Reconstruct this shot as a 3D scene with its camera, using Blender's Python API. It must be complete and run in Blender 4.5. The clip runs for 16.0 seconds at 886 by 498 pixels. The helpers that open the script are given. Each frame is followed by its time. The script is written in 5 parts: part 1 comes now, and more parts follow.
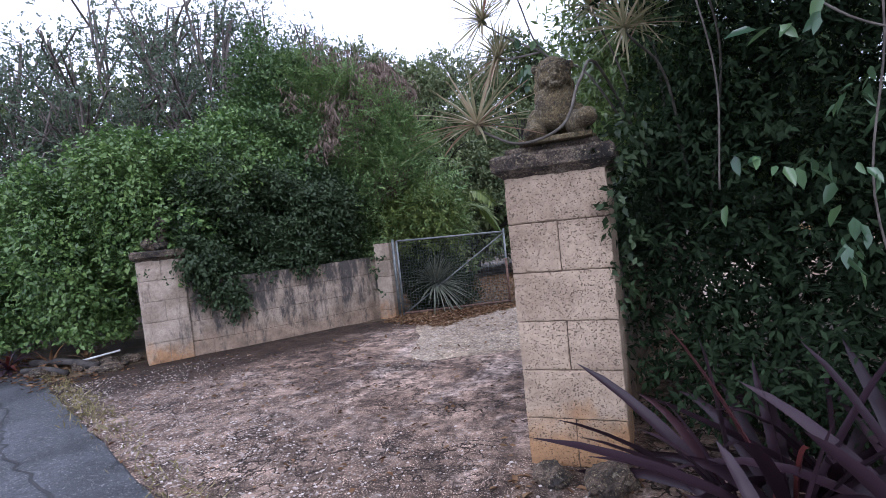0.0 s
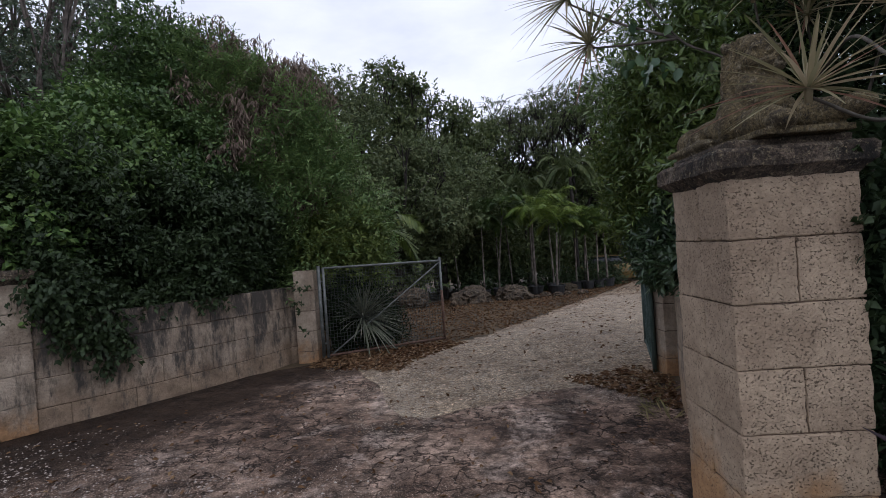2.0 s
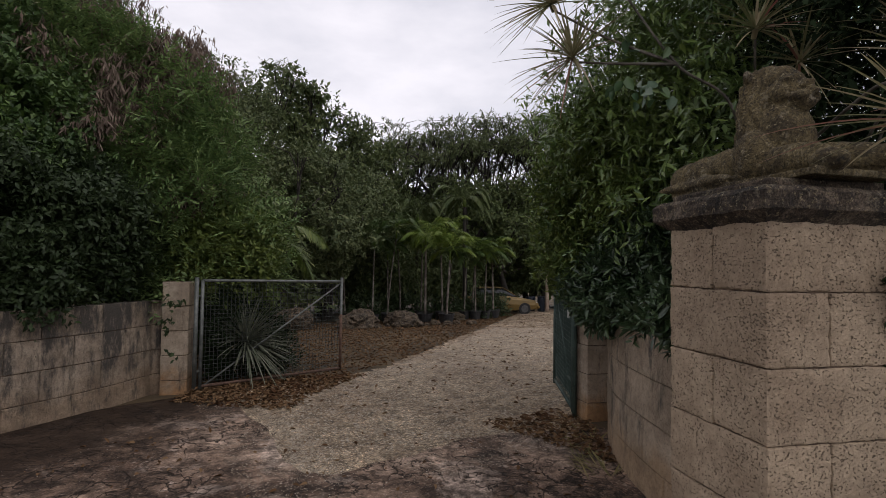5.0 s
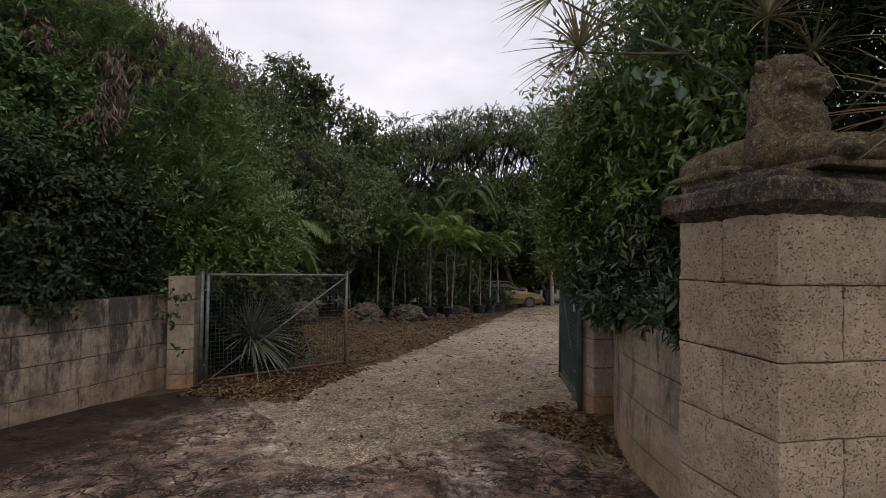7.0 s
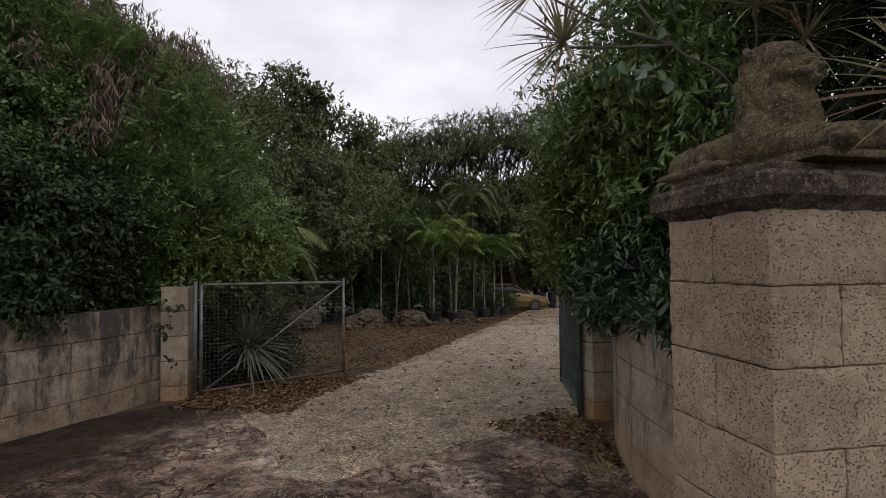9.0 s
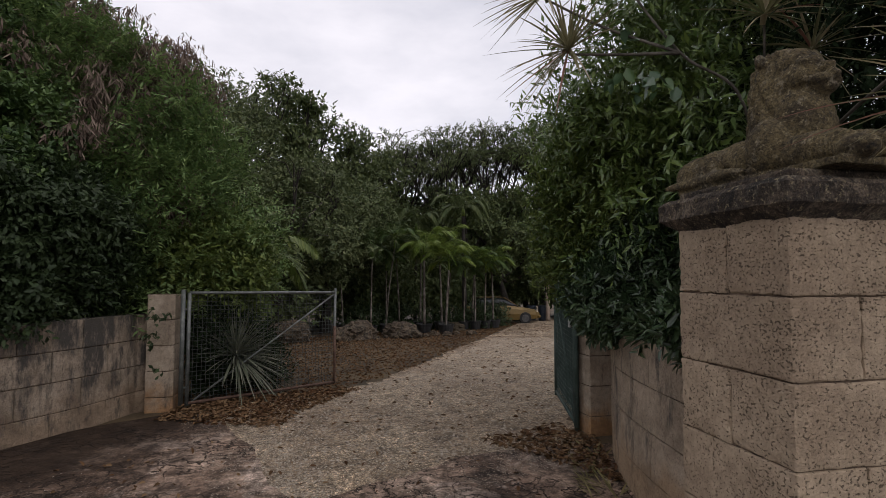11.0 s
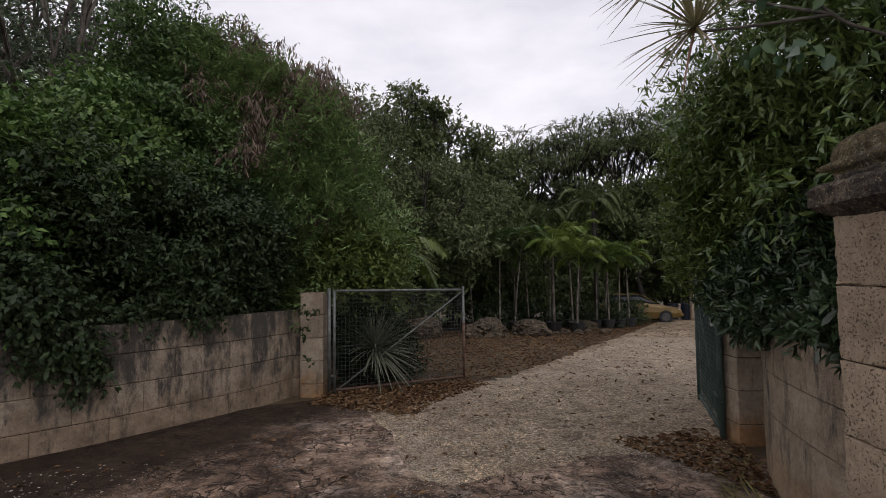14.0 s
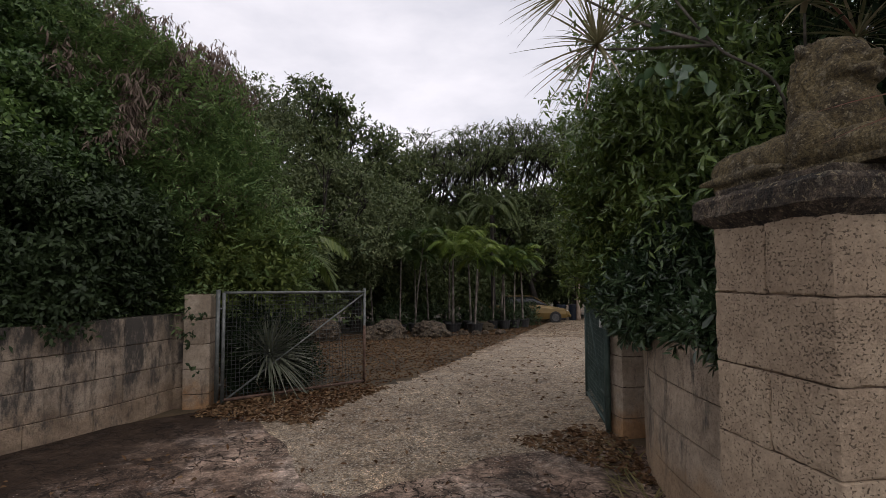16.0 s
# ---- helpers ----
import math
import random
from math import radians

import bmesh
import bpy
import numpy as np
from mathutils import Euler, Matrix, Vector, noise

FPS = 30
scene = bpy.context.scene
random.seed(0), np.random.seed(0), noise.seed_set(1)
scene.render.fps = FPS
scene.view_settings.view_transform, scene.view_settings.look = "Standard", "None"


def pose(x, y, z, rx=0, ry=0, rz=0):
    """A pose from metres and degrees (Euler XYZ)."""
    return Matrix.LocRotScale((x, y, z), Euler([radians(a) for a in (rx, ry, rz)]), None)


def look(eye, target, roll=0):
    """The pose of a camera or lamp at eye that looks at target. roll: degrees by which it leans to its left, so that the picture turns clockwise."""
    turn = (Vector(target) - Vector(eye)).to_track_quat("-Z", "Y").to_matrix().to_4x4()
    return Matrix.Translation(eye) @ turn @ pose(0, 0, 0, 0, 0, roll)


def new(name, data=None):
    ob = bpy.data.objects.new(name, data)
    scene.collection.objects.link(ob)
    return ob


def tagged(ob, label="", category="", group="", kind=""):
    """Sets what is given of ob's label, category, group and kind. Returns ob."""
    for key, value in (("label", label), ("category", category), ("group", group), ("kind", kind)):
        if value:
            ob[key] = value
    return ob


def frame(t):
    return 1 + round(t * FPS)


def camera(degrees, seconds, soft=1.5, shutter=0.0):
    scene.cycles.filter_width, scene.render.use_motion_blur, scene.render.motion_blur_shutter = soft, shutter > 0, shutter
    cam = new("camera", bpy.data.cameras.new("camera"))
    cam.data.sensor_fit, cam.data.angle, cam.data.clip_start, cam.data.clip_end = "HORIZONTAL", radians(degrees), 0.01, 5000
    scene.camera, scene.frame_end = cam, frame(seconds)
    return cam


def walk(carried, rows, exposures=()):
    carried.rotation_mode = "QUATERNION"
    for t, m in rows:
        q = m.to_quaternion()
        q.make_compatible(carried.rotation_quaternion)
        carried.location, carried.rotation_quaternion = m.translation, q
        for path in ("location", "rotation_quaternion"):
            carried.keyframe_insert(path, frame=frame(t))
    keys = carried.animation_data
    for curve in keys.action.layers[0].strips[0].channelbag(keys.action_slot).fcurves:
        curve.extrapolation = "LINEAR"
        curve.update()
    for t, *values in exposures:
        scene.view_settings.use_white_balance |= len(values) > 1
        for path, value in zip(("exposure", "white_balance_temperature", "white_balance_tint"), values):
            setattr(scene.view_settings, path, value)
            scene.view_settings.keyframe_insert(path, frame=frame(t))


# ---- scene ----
cam = camera(83.0, 16.0, soft=0.75)
PATH = [
    (0, (0.592, 0.094, 1.558), (0.271, 2.066, 1.471), -6.0),
    (0.5, (0.046, 0.395, 1.559), (-0.232, 2.373, 1.457), -4.6),
    (1, (-0.337, 0.665, 1.543), (-0.615, 2.638, 1.373), -3.2),
    (1.5, (-0.807, 0.966, 1.568), (-0.979, 2.958, 1.509), -3.8),
    (2, (-1.212, 1.181, 1.593), (-0.863, 3.151, 1.583), -4.0),
    (2.5, (-1.303, 1.356, 1.599), (-0.663, 3.251, 1.609), -0.8),
    (3, (-1.331, 1.512, 1.609), (-0.654, 3.393, 1.671), 0.6),
    (3.2, (-1.341, 1.617, 1.615), (-0.627, 3.483, 1.682), 0.8),
    (5.5, (-1.489, 1.942, 1.610), (-0.684, 3.772, 1.678), 0.8),
    (6, (-1.479, 1.950, 1.610), (-0.680, 3.783, 1.669), 1.0),
    (6.5, (-1.482, 1.957, 1.613), (-0.693, 3.794, 1.658), 1.2),
    (7, (-1.469, 1.961, 1.608), (-0.682, 3.799, 1.653), 0.7),
    (7.5, (-1.423, 1.948, 1.610), (-0.616, 3.777, 1.665), 0.2),
    (8, (-1.314, 1.920, 1.625), (-0.559, 3.771, 1.676), -0.2),
    (10.5, (-1.297, 2.163, 1.596), (-0.508, 3.999, 1.684), -1.1),
    (11, (-1.332, 2.110, 1.594), (-0.530, 3.939, 1.704), 0.1),
    (11.5, (-1.323, 2.127, 1.601), (-0.509, 3.950, 1.724), 0.5),
    (12, (-1.341, 2.112, 1.606), (-0.537, 3.939, 1.735), 0.5),
    (12.5, (-1.312, 2.105, 1.596), (-0.712, 4.008, 1.733), -0.6),
    (13, (-1.310, 2.047, 1.585), (-0.901, 4.000, 1.724), -1.4),
    (13.5, (-1.312, 2.014, 1.589), (-0.990, 3.984, 1.708), -1.0),
    (14, (-1.307, 2.018, 1.587), (-0.993, 3.991, 1.691), -0.7),
    (14.5, (-1.313, 2.037, 1.589), (-0.946, 4.001, 1.687), -0.6),
    (15, (-1.294, 2.078, 1.593), (-0.840, 4.023, 1.693), -0.4),
    (15.5, (-1.310, 2.104, 1.592), (-0.732, 4.016, 1.697), -0.1),
    (16, (-1.322, 2.115, 1.601), (-0.626, 3.987, 1.707), -0.1),
]
EXPOSURES = [(0.0, 1.32, 5400, 21), (0.5, 1.0, 5480, 20), (1.0, 0.88, 5600, 20), (1.5, 0.26, 5950, 17), (2.0, 0.06, 5900, 15), (3.0, 0.0, 6350, 14), (5.5, -0.02, 6650, 15), (16.0, -0.02, 6650, 15)]
walk(cam, [(t, look(eye, target, roll)) for t, eye, target, roll in PATH], EXPOSURES)

# ---- world and sun: an overcast sky ----
world = bpy.data.worlds.new("overcast")
scene.world = world
world.use_nodes = True
wn, wl = world.node_tree.nodes, world.node_tree.links
wn.clear()
w_out = wn.new("ShaderNodeOutputWorld")
w_bg = wn.new("ShaderNodeBackground")
w_sky = wn.new("ShaderNodeTexSky")
w_sky.sky_type, w_sky.sun_disc = "NISHITA", False
w_sky.sun_elevation, w_sky.sun_rotation = radians(55), radians(20)
w_co = wn.new("ShaderNodeTexCoord")
w_map = wn.new("ShaderNodeMapping")
w_map.inputs["Scale"].default_value = (1.0, 1.0, 2.6)
w_noise = wn.new("ShaderNodeTexNoise")
w_noise.inputs["Scale"].default_value, w_noise.inputs["Detail"].default_value = 2.3, 6.0
w_noise.inputs["Roughness"].default_value = 0.55
w_ramp = wn.new("ShaderNodeValToRGB")
w_ramp.color_ramp.elements[0].position, w_ramp.color_ramp.elements[0].color = 0.32, (5.7, 5.9, 6.5, 1)
w_ramp.color_ramp.elements[1].position, w_ramp.color_ramp.elements[1].color = 0.62, (8.5, 8.5, 8.95, 1)
w_mix = wn.new("ShaderNodeMix")
w_mix.data_type = "RGBA"
w_mix.inputs[0].default_value = 0.9
wl.new(w_co.outputs["Generated"], w_map.inputs["Vector"])
wl.new(w_map.outputs[0], w_noise.inputs["Vector"])
wl.new(w_noise.outputs["Fac"], w_ramp.inputs["Fac"])
wl.new(w_sky.outputs[0], w_mix.inputs[6])
wl.new(w_ramp.outputs[0], w_mix.inputs[7])
wl.new(w_mix.outputs[2], w_bg.inputs["Color"])
wl.new(w_bg.outputs[0], w_out.inputs["Surface"])
w_bg.inputs["Strength"].default_value = 0.118

sun = new("sun", bpy.data.lights.new("sun", "SUN"))
sun.data.energy, sun.data.angle, sun.data.color = 0.5, radians(25), (1.0, 0.96, 0.9)
sun.matrix_world = look((4, -8, 14), (0, 4, 0))


# ---- materials ----
def nodes_of(name):
    m = bpy.data.materials.new(name)
    m.use_nodes = True
    return m, m.node_tree.nodes, m.node_tree.links, m.node_tree.nodes["Principled BSDF"]


def add_noise(n, l, vec, scale, detail=5.0, rough=0.6, distort=0.0):
    t = n.new("ShaderNodeTexNoise")
    t.inputs["Scale"].default_value, t.inputs["Detail"].default_value = scale, detail
    t.inputs["Roughness"].default_value, t.inputs["Distortion"].default_value = rough, distort
    l.new(vec, t.inputs["Vector"])
    return t.outputs["Fac"]


def add_ramp(n, l, fac, stops):
    r = n.new("ShaderNodeValToRGB")
    el = r.color_ramp.elements
    while len(el) < len(stops):
        el.new(0.5)
    for e, (p, c) in zip(el, stops):
        e.position = p
        e.color = (c, c, c, 1) if isinstance(c, (int, float)) else (*c, 1)
    l.new(fac, r.inputs["Fac"])
    return r.outputs["Color"]


def add_mix(n, l, fac, a, b, blend="MIX"):
    m = n.new("ShaderNodeMix")
    m.data_type, m.blend_type = "RGBA", blend
    for sock, val in ((m.inputs[0], fac), (m.inputs[6], a), (m.inputs[7], b)):
        if isinstance(val, (int, float)):
            sock.default_value = val
        elif isinstance(val, tuple):
            sock.default_value = (*val, 1)
        else:
            l.new(val, sock)
    return m.outputs[2]


def add_math(n, l, op, a, b=0.0, clamp=False):
    m = n.new("ShaderNodeMath")
    m.operation, m.use_clamp = op, clamp
    for sock, val in zip(m.inputs, (a, b)):
        if isinstance(val, (int, float)):
            sock.default_value = val
        else:
            l.new(val, sock)
    return m.outputs[0]


def add_bump(n, l, bsdf, height, strength, distance=0.01):
    b = n.new("ShaderNodeBump")
    b.inputs["Strength"].default_value, b.inputs["Distance"].default_value = strength, distance
    l.new(height, b.inputs["Height"])
    l.new(b.outputs[0], bsdf.inputs["Normal"])


def place(n, l):
    return n.new("ShaderNodeNewGeometry").outputs["Position"]


def plain(name, a, b, scale=8.0, rough=0.7, metal=0.0, bump=0.15, fine=60.0, dist=0.005, spread=(0.35, 0.65)):
    """Two-tone surface with grain at two scales."""
    m, n, l, p = nodes_of(name)
    v = place(n, l)
    big, small = add_noise(n, l, v, scale), add_noise(n, l, v, fine, 3.0)
    c = add_ramp(n, l, big, [(spread[0] + 0.06, a), (spread[1] - 0.06, b)])
    c = add_mix(n, l, 0.35, c, add_ramp(n, l, small, [(0.38, 0.4), (0.62, 1.0)]), "MULTIPLY")
    l.new(c, p.inputs["Base Color"])
    p.inputs["Roughness"].default_value, p.inputs["Metallic"].default_value = rough, metal
    add_bump(n, l, p, add_mix(n, l, 0.5, big, small), bump, dist)
    return m


def leaf_mat(name, dark, mid, light, rough=0.5, through_light=0.25, odd=None, single=False):
    """Leaves whose tone varies from one to the next, with patches of fresher growth."""
    m, n, l, p = nodes_of(name)
    g = n.new("ShaderNodeNewGeometry")
    stops = [(0.0, dark), (0.55, mid), (0.93, light)]
    if odd:
        stops += [(0.965, odd)]
    tone = n.new("ShaderNodeObjectInfo").outputs["Random"] if single else g.outputs["Random Per Island"]
    c = add_ramp(n, l, tone, stops)
    patch = add_noise(n, l, g.outputs["Position"], 0.9, 3.0)
    c = add_mix(n, l, add_ramp(n, l, patch, [(0.35, 0.0), (0.7, 0.5)]), c, light)
    l.new(c, p.inputs["Base Color"])
    p.inputs["Roughness"].default_value = rough
    p.inputs["Specular IOR Level"].default_value = 0.55 if rough <= 0.4 else 0.35 if rough < 0.8 else 0.15
    tr = n.new("ShaderNodeBsdfTranslucent")
    l.new(c, tr.inputs["Color"])
    mx = n.new("ShaderNodeMixShader")
    mx.inputs[0].default_value = through_light
    l.new(p.outputs[0], mx.inputs[1])
    l.new(tr.outputs[0], mx.inputs[2])
    l.new(mx.outputs[0], n["Material Output"].inputs["Surface"])
    return m


def stone_mat(name, pale, warm, mould, stain_low, pits=1.0, stain=True, stain_top=0.0, streaks=0.9, drip=0.0):
    """Sawn pitted limestone, with ochre stains low down and black mould."""
    m, n, l, p = nodes_of(name)
    v = place(n, l)
    tone = add_noise(n, l, v, 3.0, 6.0)
    c = add_ramp(n, l, tone, [(0.40, warm), (0.60, pale)])
    info = n.new("ShaderNodeObjectInfo")
    c = add_mix(n, l, 0.22, c, add_ramp(n, l, info.outputs["Random"], [(0.0, 0.68), (1.0, 1.0)]), "MULTIPLY")
    grain = add_noise(n, l, v, 120.0, 3.0)
    c = add_mix(n, l, 0.35, c, add_ramp(n, l, grain, [(0.3, 0.55), (0.7, 1.0)]), "MULTIPLY")
    mpit = n.new("ShaderNodeMapping")
    mpit.inputs["Scale"].default_value = (1.0, 1.0, 1.35)
    l.new(v, mpit.inputs["Vector"])
    pit_n = add_noise(n, l, mpit.outputs[0], 84.0, 1.2, 0.5, 0.0)
    where = add_noise(n, l, v, 7.0, 3.0)
    lim = add_math(n, l, "ADD", pit_n, add_math(n, l, "MULTIPLY", where, 0.22))
    hole = add_ramp(n, l, lim, [(0.442, 1.0), (0.500, 0.0)])
    hole = add_math(n, l, "MULTIPLY", hole, pits)
    c = add_mix(n, l, add_math(n, l, "MULTIPLY", hole, 0.72), c, (0.085, 0.058, 0.038))
    rub = add_noise(n, l, v, 26.0, 6.0, 0.7)
    c = add_mix(n, l, 0.5, c, add_ramp(n, l, rub, [(0.40, 0.62), (0.58, 1.05)]), "MULTIPLY")
    sep = n.new("ShaderNodeSeparateXYZ")
    l.new(v, sep.inputs[0])
    if stain:
        edge = add_math(n, l, "ADD", sep.outputs["Z"], add_math(n, l, "MULTIPLY", add_noise(n, l, v, 3.5, 5.0, 0.65), -0.9))
        ochre = add_ramp(n, l, add_math(n, l, "ADD", edge, 0.5 - stain_top), [(0.22, 0.85), (0.50, 0.0)])
        c = add_mix(n, l, ochre, c, stain_low, "MULTIPLY")
    mp = n.new("ShaderNodeMapping")
    mp.inputs["Scale"].default_value = (2.4, 2.4, streaks)
    l.new(v, mp.inputs["Vector"])
    growth = add_math(n, l, "ADD", add_noise(n, l, mp.outputs[0], 2.3, 9.0, 0.76), add_math(n, l, "MULTIPLY", add_math(n, l, "SUBTRACT", sep.outputs["Z"], 0.78), drip))
    black = add_ramp(n, l, growth, [(mould, 0.0), (mould + 0.13, 0.92)])
    c = add_mix(n, l, black, c, (0.045, 0.042, 0.038))
    l.new(c, p.inputs["Base Color"])
    p.inputs["Roughness"].default_value = 0.92
    h = add_math(n, l, "SUBTRACT", add_math(n, l, "ADD", add_math(n, l, "MULTIPLY", grain, 0.3), add_math(n, l, "MULTIPLY", rub, 0.8)), add_math(n, l, "MULTIPLY", hole, 1.2))
    add_bump(n, l, p, h, 1.0, 0.014)
    return m


M_STONE = stone_mat("pitted limestone", (0.50, 0.382, 0.262), (0.385, 0.285, 0.192), 0.66, (1.0, 0.72, 0.43))
M_WALL = stone_mat("mouldy limestone", (0.47, 0.375, 0.28), (0.26, 0.20, 0.145), 0.425, (0.80, 0.72, 0.64), pits=0.4, streaks=0.75, drip=0.13)
M_WALL_TAN = stone_mat("tan limestone with mould", (0.49, 0.385, 0.28), (0.32, 0.248, 0.178), 0.52, (0.85, 0.72, 0.58), pits=0.6, streaks=0.7, drip=0.06)
M_PALE = stone_mat("pale smooth limestone", (0.54, 0.44, 0.335), (0.36, 0.285, 0.21), 0.56, (0.95, 0.62, 0.33), pits=0.3, stain_top=-0.13, streaks=0.6)
M_JOINT = plain("dark mortar", (0.075, 0.052, 0.036), (0.19, 0.135, 0.09), 14, 0.95)
M_JOINT_PALE = plain("pale mortar", (0.22, 0.185, 0.15), (0.34, 0.29, 0.24), 14, 0.95)
M_CRACK = plain("tar crack", (0.012, 0.012, 0.013), (0.02, 0.02, 0.02), 9, 0.6)
M_SOIL = plain("leaf litter soil", (0.048, 0.035, 0.018), (0.121, 0.082, 0.040), 1.1, 0.95, 0, 0.9, 38.0, 0.02)
M_BARK = plain("grey bark", (0.075, 0.060, 0.050), (0.175, 0.148, 0.125), 5, 0.9, 0, 0.6, 50, 0.01)
M_BARK_DARK = plain("dark bark", (0.021, 0.017, 0.014), (0.052, 0.043, 0.035), 5, 0.9, 0, 0.6, 50, 0.01)
M_PALM_TRUNK = plain("palm trunk", (0.075, 0.06, 0.048), (0.22, 0.19, 0.16), 4, 0.85, 0, 0.4, 45, 0.006)
M_STEM = plain("pale stem", (0.062, 0.053, 0.040), (0.136, 0.118, 0.093), 9, 0.8, 0, 0.3, 60, 0.003)
M_STEM_PALE = plain("pale palm bark", (0.26, 0.19, 0.14), (0.40, 0.32, 0.25), 3, 0.8, 0, 0.2, 50, 0.004)
M_STEEL = plain("galvanised steel", (0.12, 0.13, 0.122), (0.20, 0.212, 0.20), 9, 0.55, 0.4, 0.1, 80, 0.001)
M_WIRE = plain("dull wire", (0.07, 0.078, 0.072), (0.12, 0.128, 0.12), 9, 0.6, 0.3, 0.1, 80, 0.001)
M_RUST = plain("rusted steel", (0.09, 0.05, 0.035), (0.17, 0.10, 0.07), 20, 0.85, 0.1, 0.3, 90, 0.002)
M_GREEN = plain("green painted steel", (0.028, 0.052, 0.043), (0.060, 0.092, 0.078), 5, 0.7, 0.1, 0.15, 70, 0.001)
M_POT = plain("black pot", (0.012, 0.012, 0.013), (0.03, 0.03, 0.03), 7, 0.6)
M_GOLD = plain("gold car paint", (0.133, 0.085, 0.021), (0.168, 0.105, 0.027), 2, 0.35, 0.3, 0.0, 60)
M_GLASS_DARK = plain("car glass", (0.01, 0.012, 0.013), (0.02, 0.022, 0.024), 2, 0.1)
M_RUBBER = plain("tyre", (0.012, 0.012, 0.012), (0.022, 0.022, 0.022), 9, 0.8)
M_RIM = plain("rim", (0.098, 0.098, 0.098), (0.140, 0.140, 0.140), 9, 0.35, 0.8)
M_LAMP = plain("headlight", (0.55, 0.56, 0.56), (0.7, 0.7, 0.7), 9, 0.15)
M_WHITE = plain("weathered white", (0.5, 0.5, 0.48), (0.68, 0.68, 0.66), 6, 0.6)
M_BLUE = plain("blue plastic", (0.012, 0.018, 0.032), (0.02, 0.03, 0.05), 4, 0.5)

L_VINE = leaf_mat("vine leaves", (0.034, 0.068, 0.021), (0.076, 0.146, 0.038), (0.165, 0.250, 0.068), 0.42)
L_CROWN = leaf_mat("creeper leaves high up", (0.026, 0.052, 0.018), (0.054, 0.106, 0.031), (0.118, 0.184, 0.053), 0.48)
L_FEATHER = leaf_mat("feathery leaves", (0.058, 0.115, 0.036), (0.114, 0.192, 0.065), (0.214, 0.292, 0.101), 0.6)
L_SHRUB = leaf_mat("shrub leaves", (0.038, 0.072, 0.022), (0.085, 0.150, 0.040), (0.190, 0.265, 0.066), 0.3)
# darkened further: the dimness of the overhang above the left wall is in it
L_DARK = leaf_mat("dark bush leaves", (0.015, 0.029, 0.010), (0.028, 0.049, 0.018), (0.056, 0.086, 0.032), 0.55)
# near-black because the shade beneath the trees is put into the tone
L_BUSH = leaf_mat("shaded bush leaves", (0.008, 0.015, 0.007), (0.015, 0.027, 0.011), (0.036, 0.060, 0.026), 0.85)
L_YELLOW = leaf_mat("yellow green leaves", (0.045, 0.075, 0.016), (0.085, 0.13, 0.028), (0.16, 0.20, 0.045), 0.5)
L_FAR = leaf_mat("distant leaves", (0.039, 0.063, 0.025), (0.077, 0.112, 0.040), (0.143, 0.170, 0.062), 0.6)
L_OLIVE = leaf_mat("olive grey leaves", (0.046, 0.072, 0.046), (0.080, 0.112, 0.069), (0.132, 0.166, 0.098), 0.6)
L_DRY = leaf_mat("dry pods", (0.062, 0.042, 0.033), (0.130, 0.092, 0.072), (0.235, 0.182, 0.142), 0.8, 0.1)
L_PALM = leaf_mat("palm leaflets", (0.060, 0.108, 0.019), (0.118, 0.194, 0.034), (0.225, 0.281, 0.053), 0.45, 0.35)
# dimmer copy of L_PALM: shade on these palms is put into the colour
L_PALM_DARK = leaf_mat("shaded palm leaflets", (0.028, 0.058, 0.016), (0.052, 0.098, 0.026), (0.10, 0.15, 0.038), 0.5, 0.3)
L_DRAC = leaf_mat("striped strap leaves", (0.10, 0.12, 0.05), (0.21, 0.20, 0.095), (0.42, 0.35, 0.22), 0.45, 0.35, (0.275, 0.109, 0.087), True)
L_YUCCA = leaf_mat("silver green leaves", (0.078, 0.095, 0.060), (0.140, 0.155, 0.104), (0.255, 0.265, 0.195), 0.5, 0.15, None, True)
L_PURPLE = leaf_mat("purple strap leaves", (0.012, 0.005, 0.008), (0.024, 0.011, 0.017), (0.045, 0.025, 0.033), 0.48, 0.15, (0.084, 0.015, 0.009), True)
L_LITTER = leaf_mat("fallen leaves", (0.045, 0.022, 0.011), (0.110, 0.053, 0.024), (0.225, 0.145, 0.078), 0.9, 0.05)
L_STRAW = leaf_mat("yellowed grass", (0.09, 0.085, 0.03), (0.17, 0.15, 0.06), (0.30, 0.25, 0.12), 0.8, 0.2)
L_GLOSSY = leaf_mat("glossy blue-green leaves", (0.020, 0.042, 0.020), (0.040, 0.076, 0.034), (0.085, 0.13, 0.055), 0.3, 0.2)
# lit copy of L_FAR: extra brightness put into the leaf colour
L_WOOD = leaf_mat("distant leaves lightened", (0.051, 0.077, 0.034), (0.098, 0.132, 0.055), (0.169, 0.195, 0.083), 0.6)
L_BIG = leaf_mat("large glossy leaves", (0.035, 0.075, 0.04), (0.06, 0.12, 0.06), (0.12, 0.20, 0.08), 0.3, 0.25)


